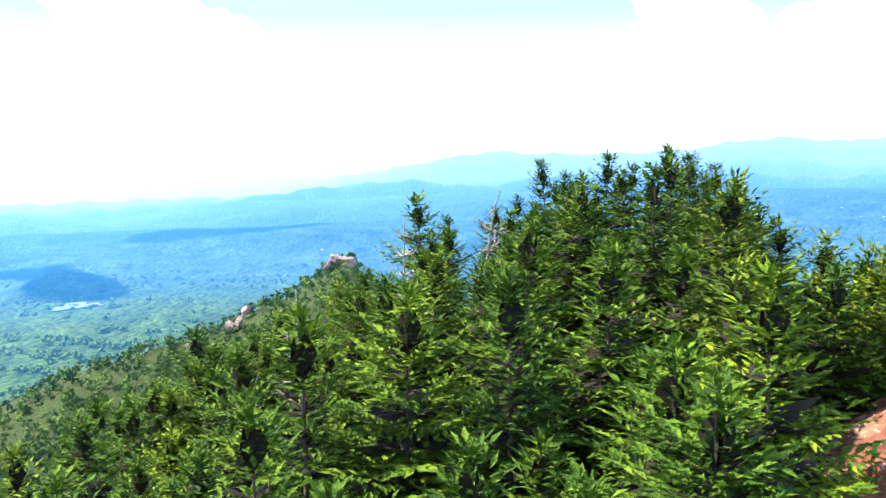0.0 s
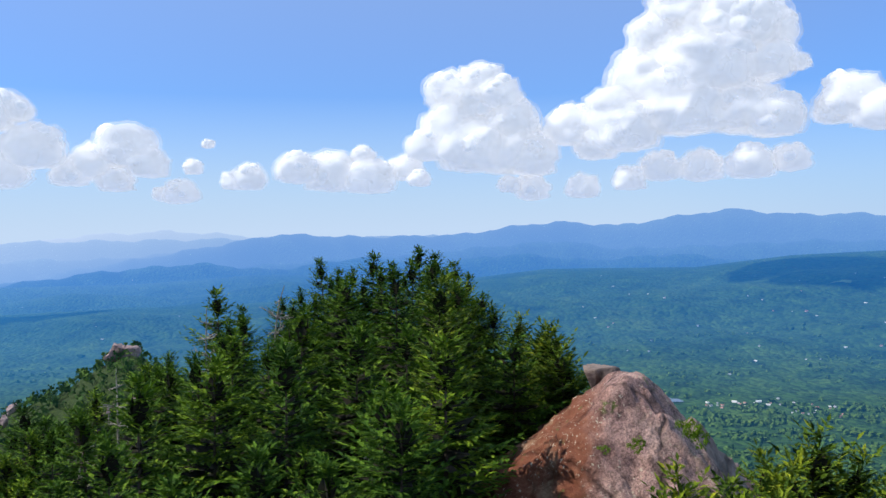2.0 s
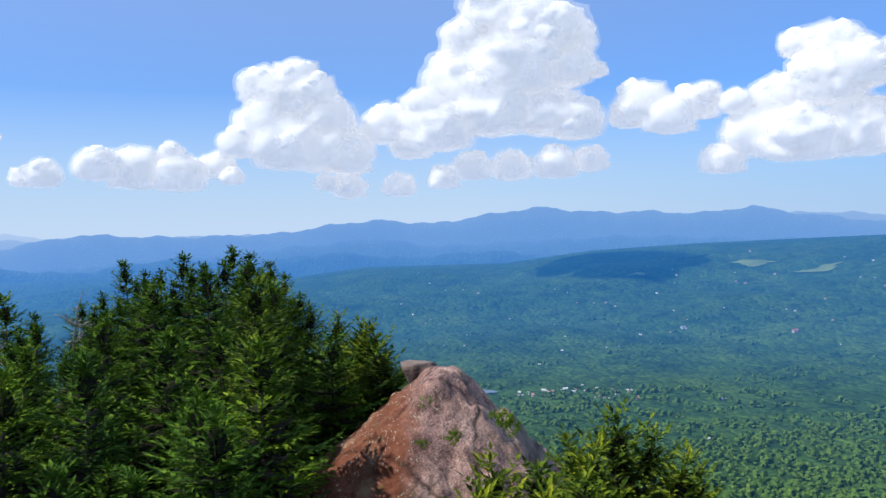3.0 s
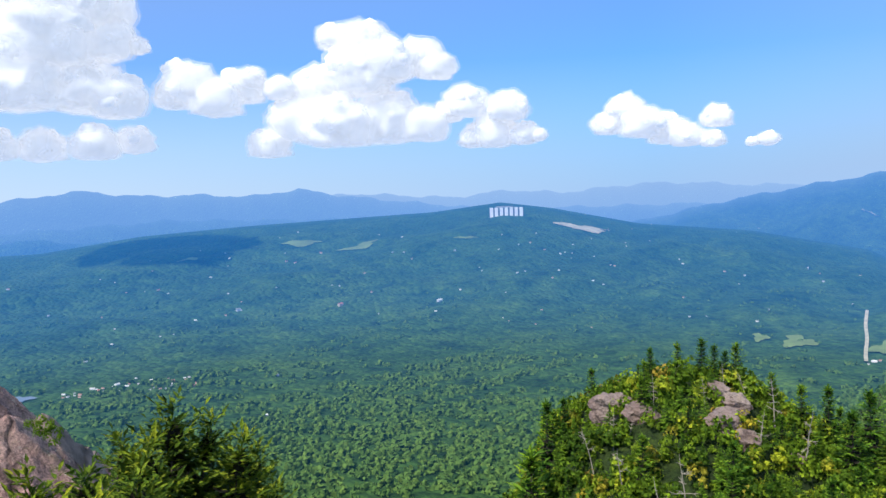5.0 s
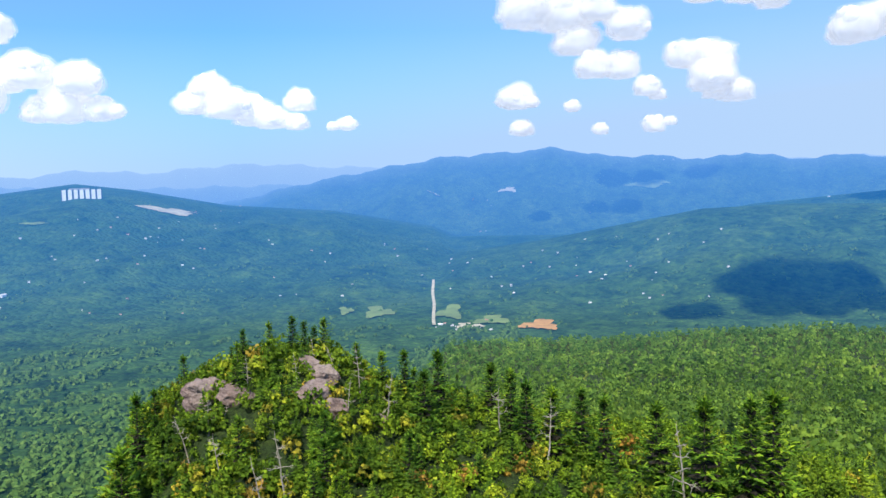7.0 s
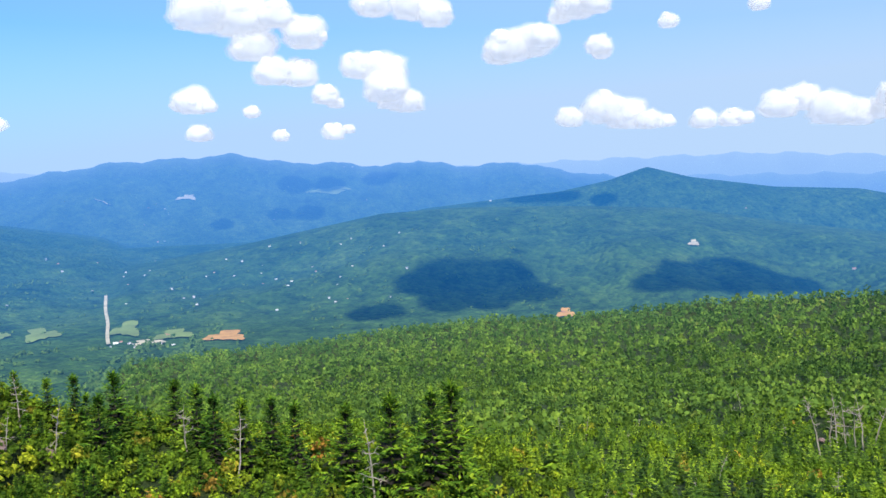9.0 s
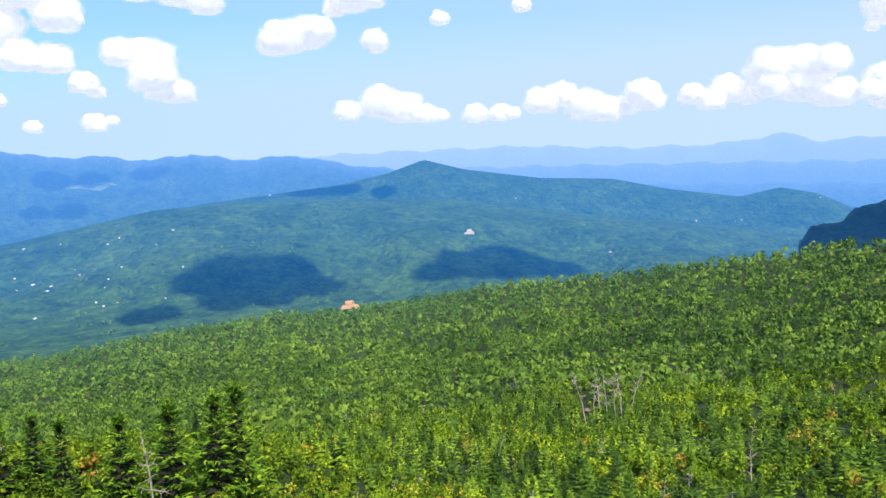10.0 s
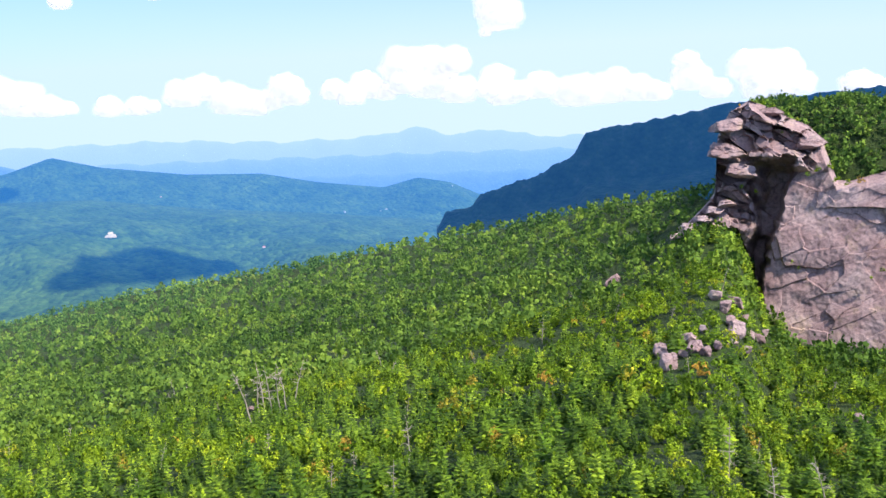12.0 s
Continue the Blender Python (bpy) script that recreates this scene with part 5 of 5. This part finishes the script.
WALL_TOP = profile([(-157, -9.3), (-158.2, -7.3), (-159.3, -6.2), (-160.5, -4.9), (-160.95, -4.2), (-161.05, -0.6), (-161.8, 1.0), (-163, 1.7), (-164, 1.3), (-165, 0.7), (-166.5, 0.0), (-167.3, -0.8), (-167.7, -1.9), (-168.3, -3.5), (-169, -3.6), (-171, -3.0), (-180, -3.2), (-190, -6)])
WALL_FOOT = profile([(-157, -9.8), (-159, -7.9), (-161, -6.6), (-162.4, -6.6), (-163.4, -9.0), (-164.2, -13.8), (-167, -14.2), (-172, -14.6), (-190, -15)])


def cliff_wall():
    """The rock face: layered tower, dark gully, then a broad broken slab."""
    us, n = np.arange(-157, -180, -0.06), 190
    co = []
    for yaw in us:
        top, foot = float(WALL_TOP(yaw)), float(WALL_FOOT(yaw))
        for j in range(n):
            t = j / (n - 1)
            el = foot + (top - foot) * t
            p = Vector((-yaw * 4.36, 0, el * 4.36))
            wob = 0.35 * noise.noise(p * 0.13) + 0.15 * noise.noise(p * 0.5)
            tower = float(smooth01(np.array((yaw + 167.2 + wob) / 0.6))) * float(smooth01(np.array((el + 2.9 + wob) / 0.5)))
            gully = float(smooth01(np.array((yaw + 165.1 + 0.2 * (el + 6) + 2 * wob) / 0.5))) * float(smooth01(np.array((-163.0 - 0.15 * (el + 6) - 2 * wob - yaw) / 0.9))) * float(smooth01(np.array((-1.9 - el + wob) / 0.7)))
            r = 243 + 0.95 * max(0.0, el + 14) + 14 * gully - 8 * tower - 3 * float(smooth01(np.array((yaw + 163.5 + wob) / 0.5))) * (1 - tower)
            q = Vector((p.x * 0.75 + p.z * 0.5, 0, p.z * 0.8 - p.x * 0.4))
            bed = Vector((q.x * 0.6 + 0.5 * noise.noise(p * 0.15), 0, q.z * 1.1 + 0.5 * noise.noise(p * 0.15 + Vector((9, 0, 0)))))
            r -= (3.0 * noise.noise(bed * 0.05) + 1.0 * noise.noise(bed * 0.14) + facets(bed * 0.07, 3, 3.2, 0.3) + facets(bed * 0.19 + Vector((3, 0, 1)), 8, 1.3, 0.3)) * (1 - tower)
            chip = Vector((p.x * 0.2 + 0.35 * noise.noise(p * 0.3), 0, p.z * 0.44 + p.x * 0.17 + 0.3 * noise.noise(p * 0.22)))
            r -= (facets(chip * 0.5, 6, 5.5) + facets(chip * 1.05, 12, 2.0)) * max(tower, float(smooth01(np.array((yaw + 163.6) / 0.5))))
            r -= 0.9 * noise.noise(p * 0.07) + 0.35 * noise.noise(p * 0.3) + 0.16 * noise.noise(p * 0.9)
            r += 5.0 * float(smooth01(np.array((t - 0.93) / 0.07)))
            co.append(place(yaw, el, r))
    m = len(us)
    i, j = np.meshgrid(np.arange(m - 1), np.arange(n - 1), indexing="ij")
    quads = np.stack([i * n + j, (i + 1) * n + j, (i + 1) * n + j + 1, i * n + j + 1], -1).reshape(-1, 4)
    return mesh_of("rock_face", [c[:] for c in co], quads, ROCK_CLIFF, False)


part("rock_face", cliff_wall(), cliff)
BLOCKS = ((-161.7, 0.1, 249, 4.0, 2.6, 1), (-161.5, -1.5, 247, 4.2, 3.0, 1), (-162.4, -2.9, 246, 3.6, 2.4, 1), (-161.6, -5.0, 245, 2.0, 1.4, 1), (-160.9, -5.5, 244, 2.2, 1.6, 0), (-160.1, -6.0, 242, 2.0, 1.5, 0), (-159.2, -6.6, 240, 2.2, 1.8, 0), (-158.4, -7.2, 238, 1.6, 1.4, 0), (-166.6, -1.2, 254, 3.4, 2.4, 0), (-163.8, 0.9, 254, 4.0, 1.8, 0))
for i, (yaw, el, r, w, h, lay) in enumerate(BLOCKS):
    me = rock_mesh(90 + i, (1.15 * w, 4.5, 0.62 * h), [((-0.2, -0.9, 0.35), 0.62), ((0.5, -0.8, 0.1), 0.7), ((-0.9, -0.3, 0.1), 0.75)], 0.2, ROCK_CLIFF, 4, 0.0, 0.8)
    ob = part("rock_block", me, cliff)
    ob.matrix_basis = Matrix.Translation(place(yaw, el, r)) @ Euler((radians(-8), radians(rnd.uniform(-12, 12)), radians(yaw + rnd.uniform(-12, 12)))).to_matrix().to_4x4()
ledges = np.array([[*place(w, e, 243.0 + 0.95 * (e + 14) - d), h, w] for w, e, d, h in ((-165.8, -9.0, 2, 1.6), (-166.2, -9.3, 2, 1.3), (-171.0, -9.4, 2, 2.2), (-171.6, -9.0, 2, 2.4), (-170.4, -9.8, 2, 1.4), (-168.4, -6.1, 1, 1.0), (-163.2, -3.4, 1, 2.0), (-162.6, -4.2, 2, 2.2), (-163.5, -4.4, 2, 1.6), (-161.8, -5.2, 3, 2.4), (-165.0, -0.6, 3, 1.4), (-160.8, -6.2, 4, 2.6), (-159.7, -7.0, 6, 2.8), (-172.2, -6.8, 2, 2.4), (-171.8, -6.2, 2, 2.0), (-162.4, 1.2, -3, 1.6), (-163.1, 1.5, -3, 2.0), (-163.8, 1.2, -3, 2.2), (-164.4, 1.0, -3, 2.4), (-165.2, 0.5, -3, 2.6), (-165.9, 0.0, -3, 2.4), (-166.6, -0.8, -3, 2.0), (-167.3, -2.2, -2, 2.2), (-167.9, -3.0, 0, 3.2), (-168.3, -3.9, 1, 3.0), (-167.2, -3.2, 5, 2.6), (-168.9, -4.0, 1, 2.6), (-166.6, -3.4, 7, 2.0), (-169.6, -3.9, 0, 3.0))])
forest("ledge_shrubs", ledges, near_crowns, FOREST_LEAF, "small green shrubs rooted on ledges of the cliff")
forest("cliff_foot_trees", np.concatenate([scatter(130, -158.5, -164.3, 226, 245, 3.5, 7, 37), scatter(36, -163.0, -165.4, 231, 243, 5, 9, 43)]), near_cones, FOREST_CONIFER, "dark conifers crowding the foot of the cliff")

for i, (yaw, el, w) in enumerate(TALUS):
    rock_thing("boulder", rock_mesh(130 + i, (0.8 * w, w * 0.7, 0.8 * w * rnd.uniform(0.75, 1.15)), [((0, 0, 1), 0.8), ((0.4, -0.8, 0.2), 0.7), ((-0.7, -0.5, 0.4), 0.75)], 0.2, ROCK_CLIFF, 4), TALUS_AT[i] - Vector((0, 0, 1.0)), Euler((rnd.uniform(-0.4, 0.4), rnd.uniform(-0.4, 0.4), rnd.uniform(0, 6))).to_matrix(), "grey angular fallen rock among the trees under the cliff", "rock", "fallen rocks under the cliff")

# ---- far dark cliff ridge ----
FAR_EDGE = profile([(-140, -9), (-142, -6.5), (-142.6, -5.3), (-144.4, -5.0), (-145.1, -4.1), (-149.4, -2.8), (-150.6, -1.9), (-151.6, -1.5), (-152.4, 0.0), (-158.2, 0.9), (-161.8, 1.6), (-170, 2.2), (-200, 2.2)])


def far_ridge_height(yaw, r):
    top = 1700 * np.tan(np.radians(FAR_EDGE(yaw)))
    x, y = -r * np.sin(np.radians(yaw)), r * np.cos(np.radians(yaw))
    front = np.clip((r - 1230) / 470, 0, 1)
    lift = np.where(r < 1700, 0.62 * front + 0.38 * smooth01((r - 1640) / 55), smooth01((2050 - r) / 350))
    return -220 + (top + 220) * lift + 6 * ripple(x, y, 160, 4) * front * (1 - 0.7 * front) + 3 * ripple(x * 1.3, y, 55, 5) * smooth01((r - 1600) / 60)


ry, rr = np.arange(-141.9, -200, -0.16), np.concatenate([np.linspace(1230, 1630, 36), np.linspace(1636, 1730, 30), np.linspace(1745, 2040, 12)])
gy, gr = np.meshgrid(ry, rr, indexing="ij")
co = np.stack([-gr * np.sin(np.radians(gy)), gr * np.cos(np.radians(gy)), far_ridge_height(gy, gr) + EYE], -1).reshape(-1, 3)
ii, jj = np.meshgrid(np.arange(len(ry) - 1), np.arange(len(rr) - 1), indexing="ij")
k = len(rr)
quad = np.stack([ii * k + jj, (ii + 1) * k + jj, (ii + 1) * k + jj + 1, ii * k + jj + 1], -1).reshape(-1, 4)
tagged(new("cliff_ridge", mesh_of("cliff_ridge", co, quad, shaded_woods_material(), False)), "wooded ridge with steep cliffs beyond the slope, cloud shade painted in", "ridge", kind="structure")


# ---- on the valley floor and hills: woods, houses, clearings, road, lake ----


def valley_spots(n, yaw0, yaw1, r0, r1, low, high, seed, groves=0.5):
    g = np.random.default_rng(seed)
    yaw, r = g.uniform(yaw0, yaw1, n), np.sqrt(r0 ** 2 + g.random(n) * (r1 ** 2 - r0 ** 2))
    x, y = -r * np.sin(np.radians(yaw)), r * np.cos(np.radians(yaw))
    ok = (ripple(x, y, 110, 3) > groves + np.clip((r - 1000) / 500, 0, 1) * (1.3 if groves < 0 else 0)) & (far_height(yaw, r) > -345)
    yaw, r, x, y = yaw[ok], r[ok], x[ok], y[ok]
    h = g.uniform(low, high, len(r))
    return np.stack([x, y, far_height(yaw, r) + EYE - 0.63 * h, h, g.uniform(0, 6.28, len(r))], -1)


small_crowns = [leafy_crown(1, 9, s, 0.5) for s in (7, 8, 9)]
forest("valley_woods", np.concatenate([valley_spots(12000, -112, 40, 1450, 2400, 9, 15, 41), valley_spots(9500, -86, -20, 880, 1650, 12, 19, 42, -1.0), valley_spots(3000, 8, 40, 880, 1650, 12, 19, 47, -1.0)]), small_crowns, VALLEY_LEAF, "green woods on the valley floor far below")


def house_meshes(w, d, h, walls, roof):
    v = [(x * w / 2, y * d / 2, z) for z in (-3, h) for x, y in ((-1, -1), (1, -1), (1, 1), (-1, 1))]
    f = [(0, 1, 5, 4), (1, 2, 6, 5), (2, 3, 7, 6), (3, 0, 4, 7)]
    rv = [(x * w * 0.56, y * d * 0.6, h - 0.3) for x, y in ((-1, -1), (1, -1), (1, 1), (-1, 1))] + [(-w * 0.56, 0, h + d * 0.4), (w * 0.56, 0, h + d * 0.4)]
    rf = [(0, 1, 5), (0, 5, 4), (2, 3, 4), (2, 4, 5), (0, 4, 3), (1, 2, 5)]
    return mesh_of("wall_shell", v, f, walls), mesh_of("roof", rv, rf, roof)


houses = [assemble("house", house_meshes(w, d, h, wall, roof), ("wall_shell", "roof"), label, "house", "houses in the valley") for w, d, h, wall, roof, label in (
    (11, 7, 5, WALL_WHITE, ROOF_GREY, "small white house with a grey gable roof in the woods"),
    (13, 8, 5, WALL_TAN, ROOF_RED, "tan house with a reddish gable roof in the woods"),
    (16, 8, 4, WALL_WHITE, WALL_WHITE, "long white building with a pale roof in the valley"))]
HOUSES_A = ((-28.2, -9.9), (-28.5, -11.7), (-30.0, -11.6), (-31.2, -11.3), (-32.3, -12.0), (-33.5, -11.7), (-34.8, -12.2), (-40.6, -12.0), (-39.5, -14.6), (-30.9, -5.7), (-32.9, -5.7), (-33.5, -5.9), (-26.2, -6.8), (-21.7, -4.7), (-36.3, -5.0), (-41.4, -4.2), (-42.0, -4.3), (-43.8, -3.7), (-48.8, -3.9), (-49.6, -3.9), (-49.5, -2.8), (-42.3, -2.2), (-47.9, -2.6), (-53.2, -3.9), (-56.3, -3.9), (-58.5, -3.5), (-59.5, -4.0), (-60.6, -4.3), (-58.1, -5.5), (-60.0, -6.0), (-62.8, -6.2), (-63.5, -6.5), (-45.0, -6.1), (-47.2, -6.6), (-53.5, -6.7), (-51.7, -8.1), (-59.2, -8.2), (-66.8, -2.4))
HOUSES_B = ((-80.4, -11.2), (-81.2, -11.3), (-82.4, -11.4), (-83.2, -11.5), (-84.0, -11.6), (-83.7, -11.0), (-85.5, -8.5), (-84.1, -7.9), (-81.3, -6.6), (-91.0, -9.8), (-83.4, -4.7), (-83.8, -4.7), (-82.6, -3.5), (-84.2, -2.9), (-76.6, -5.5), (-96.0, 0.0), (-96.6, 0.0), (-92.8, -5.2), (-95.6, -5.4), (-98.6, -5.6), (-100.2, -7.2), (-77.5, -6.3), (-71.5, -5.7), (-72.4, -6.5), (-106.2, -2.6), (-88.8, -6.3), (-85.5, -8.6), (-138.4, -4.9), (-138.0, -5.0), (-135.5, -5.0), (-123.3, -3.3), (-129.8, -7.1), (-143.1, -3.4), (-111.2, -10.5))
spread = [(rnd.uniform(-35.5, -26.5), rnd.uniform(-12.2, -11.5)) for _ in range(40)] + [(rnd.uniform(-78, -18), rnd.uniform(-9.5, -2.5)) for _ in range(75)] + [(rnd.uniform(-100, -78), rnd.uniform(-9.5, -2)) for _ in range(40)] + [(rnd.uniform(-85, -80), rnd.uniform(-11.6, -10.9)) for _ in range(10)] + [(rnd.uniform(-5, 28), rnd.uniform(-7.5, -3)) for _ in range(16)]
for k, (yaw, el) in enumerate(HOUSES_A + HOUSES_B + tuple(spread)):
    p, r = on_valley(yaw, el)
    size = rnd.uniform(0.55, 1.0) * (0.6 if k < 72 else 0.45)
    put(houses[rnd.choice((0, 0, 1, 2))], Matrix.LocRotScale(p, Euler((0, 0, radians(yaw + rnd.uniform(-40, 40)))), (size, size, size)))
for k, hs in enumerate(houses):
    hs.location = on_valley(-38 - 7 * k, -7.4)[0]


def patch(name, yaw, el, wide, deep, material, label, seed, lift=3.0):
    """An irregular clearing that lies on the slope."""
    c, r = on_valley(yaw, el)
    g, ring = random.Random(seed), 28
    v, f = [], []
    for j in range(4):
        for i in range(ring):
            a = 6.283 * i / ring
            k = (j / 3) * (1 + 0.3 * math.sin(3 * a + seed) + 0.15 * math.sin(7 * a + 2 * seed))
            dy, dr = math.degrees(wide * k * math.cos(a) / r), deep * k * math.sin(a)
            q = place(yaw + dy, 0, r + dr)
            v.append((q.x, q.y, EYE + lift + float(far_height(np.array(yaw + dy), np.array(r + dr)))))
    for j in range(3):
        f += [(j * ring + i, j * ring + (i + 1) % ring, (j + 1) * ring + (i + 1) % ring, (j + 1) * ring + i) for i in range(ring)]
    return tagged(new(name, mesh_of(name, v, f, material, True)), label, "clearing", kind="structure")


for k, (yaw, el, w, d) in enumerate(((-42.5, -2.95, 60, 22), (-46.5, -3.4, 60, 25), (-81.1, -10.4, 28, 60), (-84.1, -11.0, 35, 40), (-76.0, -10.2, 30, 60), (-73.7, -10.0, 15, 40), (-54, -3.0, 35, 12), (-95, -1.6, 90, 30), (-35, -3.7, 30, 15))):
    patch("meadow", yaw, el, w, d, MEADOW, "pale green mown meadow between the woods", k)
for k, (yaw, el, w, d) in enumerate(((-62.3, -2.6, 85, 45), (-85.4, -1.8, 40, 18), (-120.0, -5.7, 12, 14), (-82.4, -11.35, 26, 26))):
    patch("bare_ground", yaw, el, w, d, SAND, "pale bare earth clearing on the wooded hill", k + 20)
for k, (yaw, el, w, d) in enumerate(((-87.5, -11.35, 36, 45), (-111.4, -10.6, 18, 30))):
    patch("bare_ground", yaw, el, w, d, ORANGE_EARTH, "orange bare earth of a cleared building site", k + 40)
patch("lake", 30.2, -9.7, 45, 40, WATER, "pale still lake in the valley", 60, 2.0)
patch("lake", -24.2, -11.8, 22, 30, WATER, "small still lake in the valley", 61, 2.0)


def strip(name, ends, width, material, label):
    """A road or cut strip laid over the land between points (heading, height)."""
    pts = [on_valley(*e)[0] for e in ends]
    v, f = [], []
    for i, p in enumerate(pts):
        d = (pts[min(i + 1, len(pts) - 1)] - pts[max(i - 1, 0)]).normalized()
        s = Vector((-d.y, d.x, 0)).normalized() * width / 2
        v += [p - s + Vector((0, 0, 4)), p + s + Vector((0, 0, 4))]
    f = [(2 * i, 2 * i + 1, 2 * i + 3, 2 * i + 2) for i in range(len(pts) - 1)]
    return tagged(new(name, mesh_of(name, v, f, material)), label, "road", kind="structure")


strip("road", [(-79.95 + 0.04 * math.sin(k * 0.9), -11.3 + 3.2 * k / 12) for k in range(13)], 7, SAND, "straight pale road cut through the valley woods")
strip("road", [(-80.6 + 0.9 * k / 5, -2.2 + 0.45 * k / 5) for k in range(6)], 14, SAND, "pale cleared strip on the far hillside")


def tower_block():
    """Long white tower building on the hilltop with seven bays and dark recesses."""
    p, r = on_valley(-56.9, -1.5)
    w, h = 148.0 * r / 3500, 34.0 * r / 3500

    def box(x0, x1, y0, y1, z0, z1, mat, name):
        v = [(x, y, z) for z in (z0, z1) for x, y in ((x0, y0), (x1, y0), (x1, y1), (x0, y1))]
        return mesh_of(name, v, [(0, 1, 5, 4), (1, 2, 6, 5), (2, 3, 7, 6), (3, 0, 4, 7), (4, 5, 6, 7), (3, 2, 1, 0)], mat)
    ob = new("apartment_tower")
    part("body", box(-w / 2, w / 2, 0, 12, -8, h * 0.97, DARK_GLASS, "body"), ob, "dark recessed balconies")
    for k in range(7):
        x = -w / 2 + w * (k + 0.5) / 7
        part("bay", box(x - w * 0.048, x + w * 0.048, -5, 11, -8, h, TOWER_WHITE, "bay"), ob)
    part("roof", box(-w * 0.3, w * 0.2, 2, 10, h, h + 5, ROOF_GREY, "roof"), ob, "grey plant room on the flat roof")
    ob.matrix_basis = Matrix.Translation(p) @ pose(0, 0, 0, 0, 0, -56.9)
    tagged(ob, "long white apartment tower with dark recesses on the hilltop", "building")


tower_block()
for i in range(14):
    yaw = (12.6, 12.0, 11.4, 13.3, 13.9, 13.6, 12.9, 19.8, 20.4, 23.2, 10.8, 14.6, 19.4, 12.3)[i]
    r = 445 - 60 * (i % 3) if i < 7 or i > 9 else 430
    at = place(yaw, 0, r)
    at.z = ground_at(yaw, r) + (1.0 if i in (0, 1, 6, 3) else 3.0)
    rock_thing("boulder", rock_mesh(210 + i, (4.5, 3.6, 3.4) if i in (0, 1, 6, 3) else (2.6, 2.2, 1.8), [((0, 0, 1), 0.8), ((0.4, -0.8, 0.2), 0.7)], 0.2, ROCK_CLIFF, 3), at, Euler((0.2, 0.2 * i, yaw)).to_matrix(), "pale rock ledge on the lower wooded ridge", "rock", "rocks on the lower ridge")

overhead_cloud_ridge = []
for k in range(42):
    yaw, r = -140.5 - 2.2 * (k // 3), 1370.0 + 170 * (k % 3)
    foot = place(yaw, 0, r)
    foot.z = EYE + float(far_ridge_height(np.array(yaw), np.array(r)))
    overhead_cloud_ridge.append((foot + SUN_DIR * (1500 / SUN_DIR.z), 130))
cloud_thing(overhead_cloud_ridge, "white cumulus cloud overhead that shades the cliff ridge")

moss_v, moss_f = leafy_crown(9, 420, 9, 0.5, False)


def moss_cushion(at, wide, high):
    v = (moss_v - [0, 0, 0.5]) * [wide * 0.7, wide * 0.6, high]
    tagged(new("moss_cushion", mesh_of("moss_cushion", v, moss_f, MOSS_LEAF)), "bright green moss cushion growing on the boulder", "moss", "moss on the boulder").location = at


for yaw, el, r, wide, high in ((-25.6, -13.6, 13.6, 0.6, 0.45), (-26.1, -14.2, 13.5, 0.6, 0.5), (-22.0, -15.0, 12.7, 0.35, 0.25), (-22.3, -14.7, 12.7, 0.3, 0.3), (-19.9, -15.2, 12.8, 0.3, 0.2)):
    moss_cushion(place(yaw, el, r), wide, high)
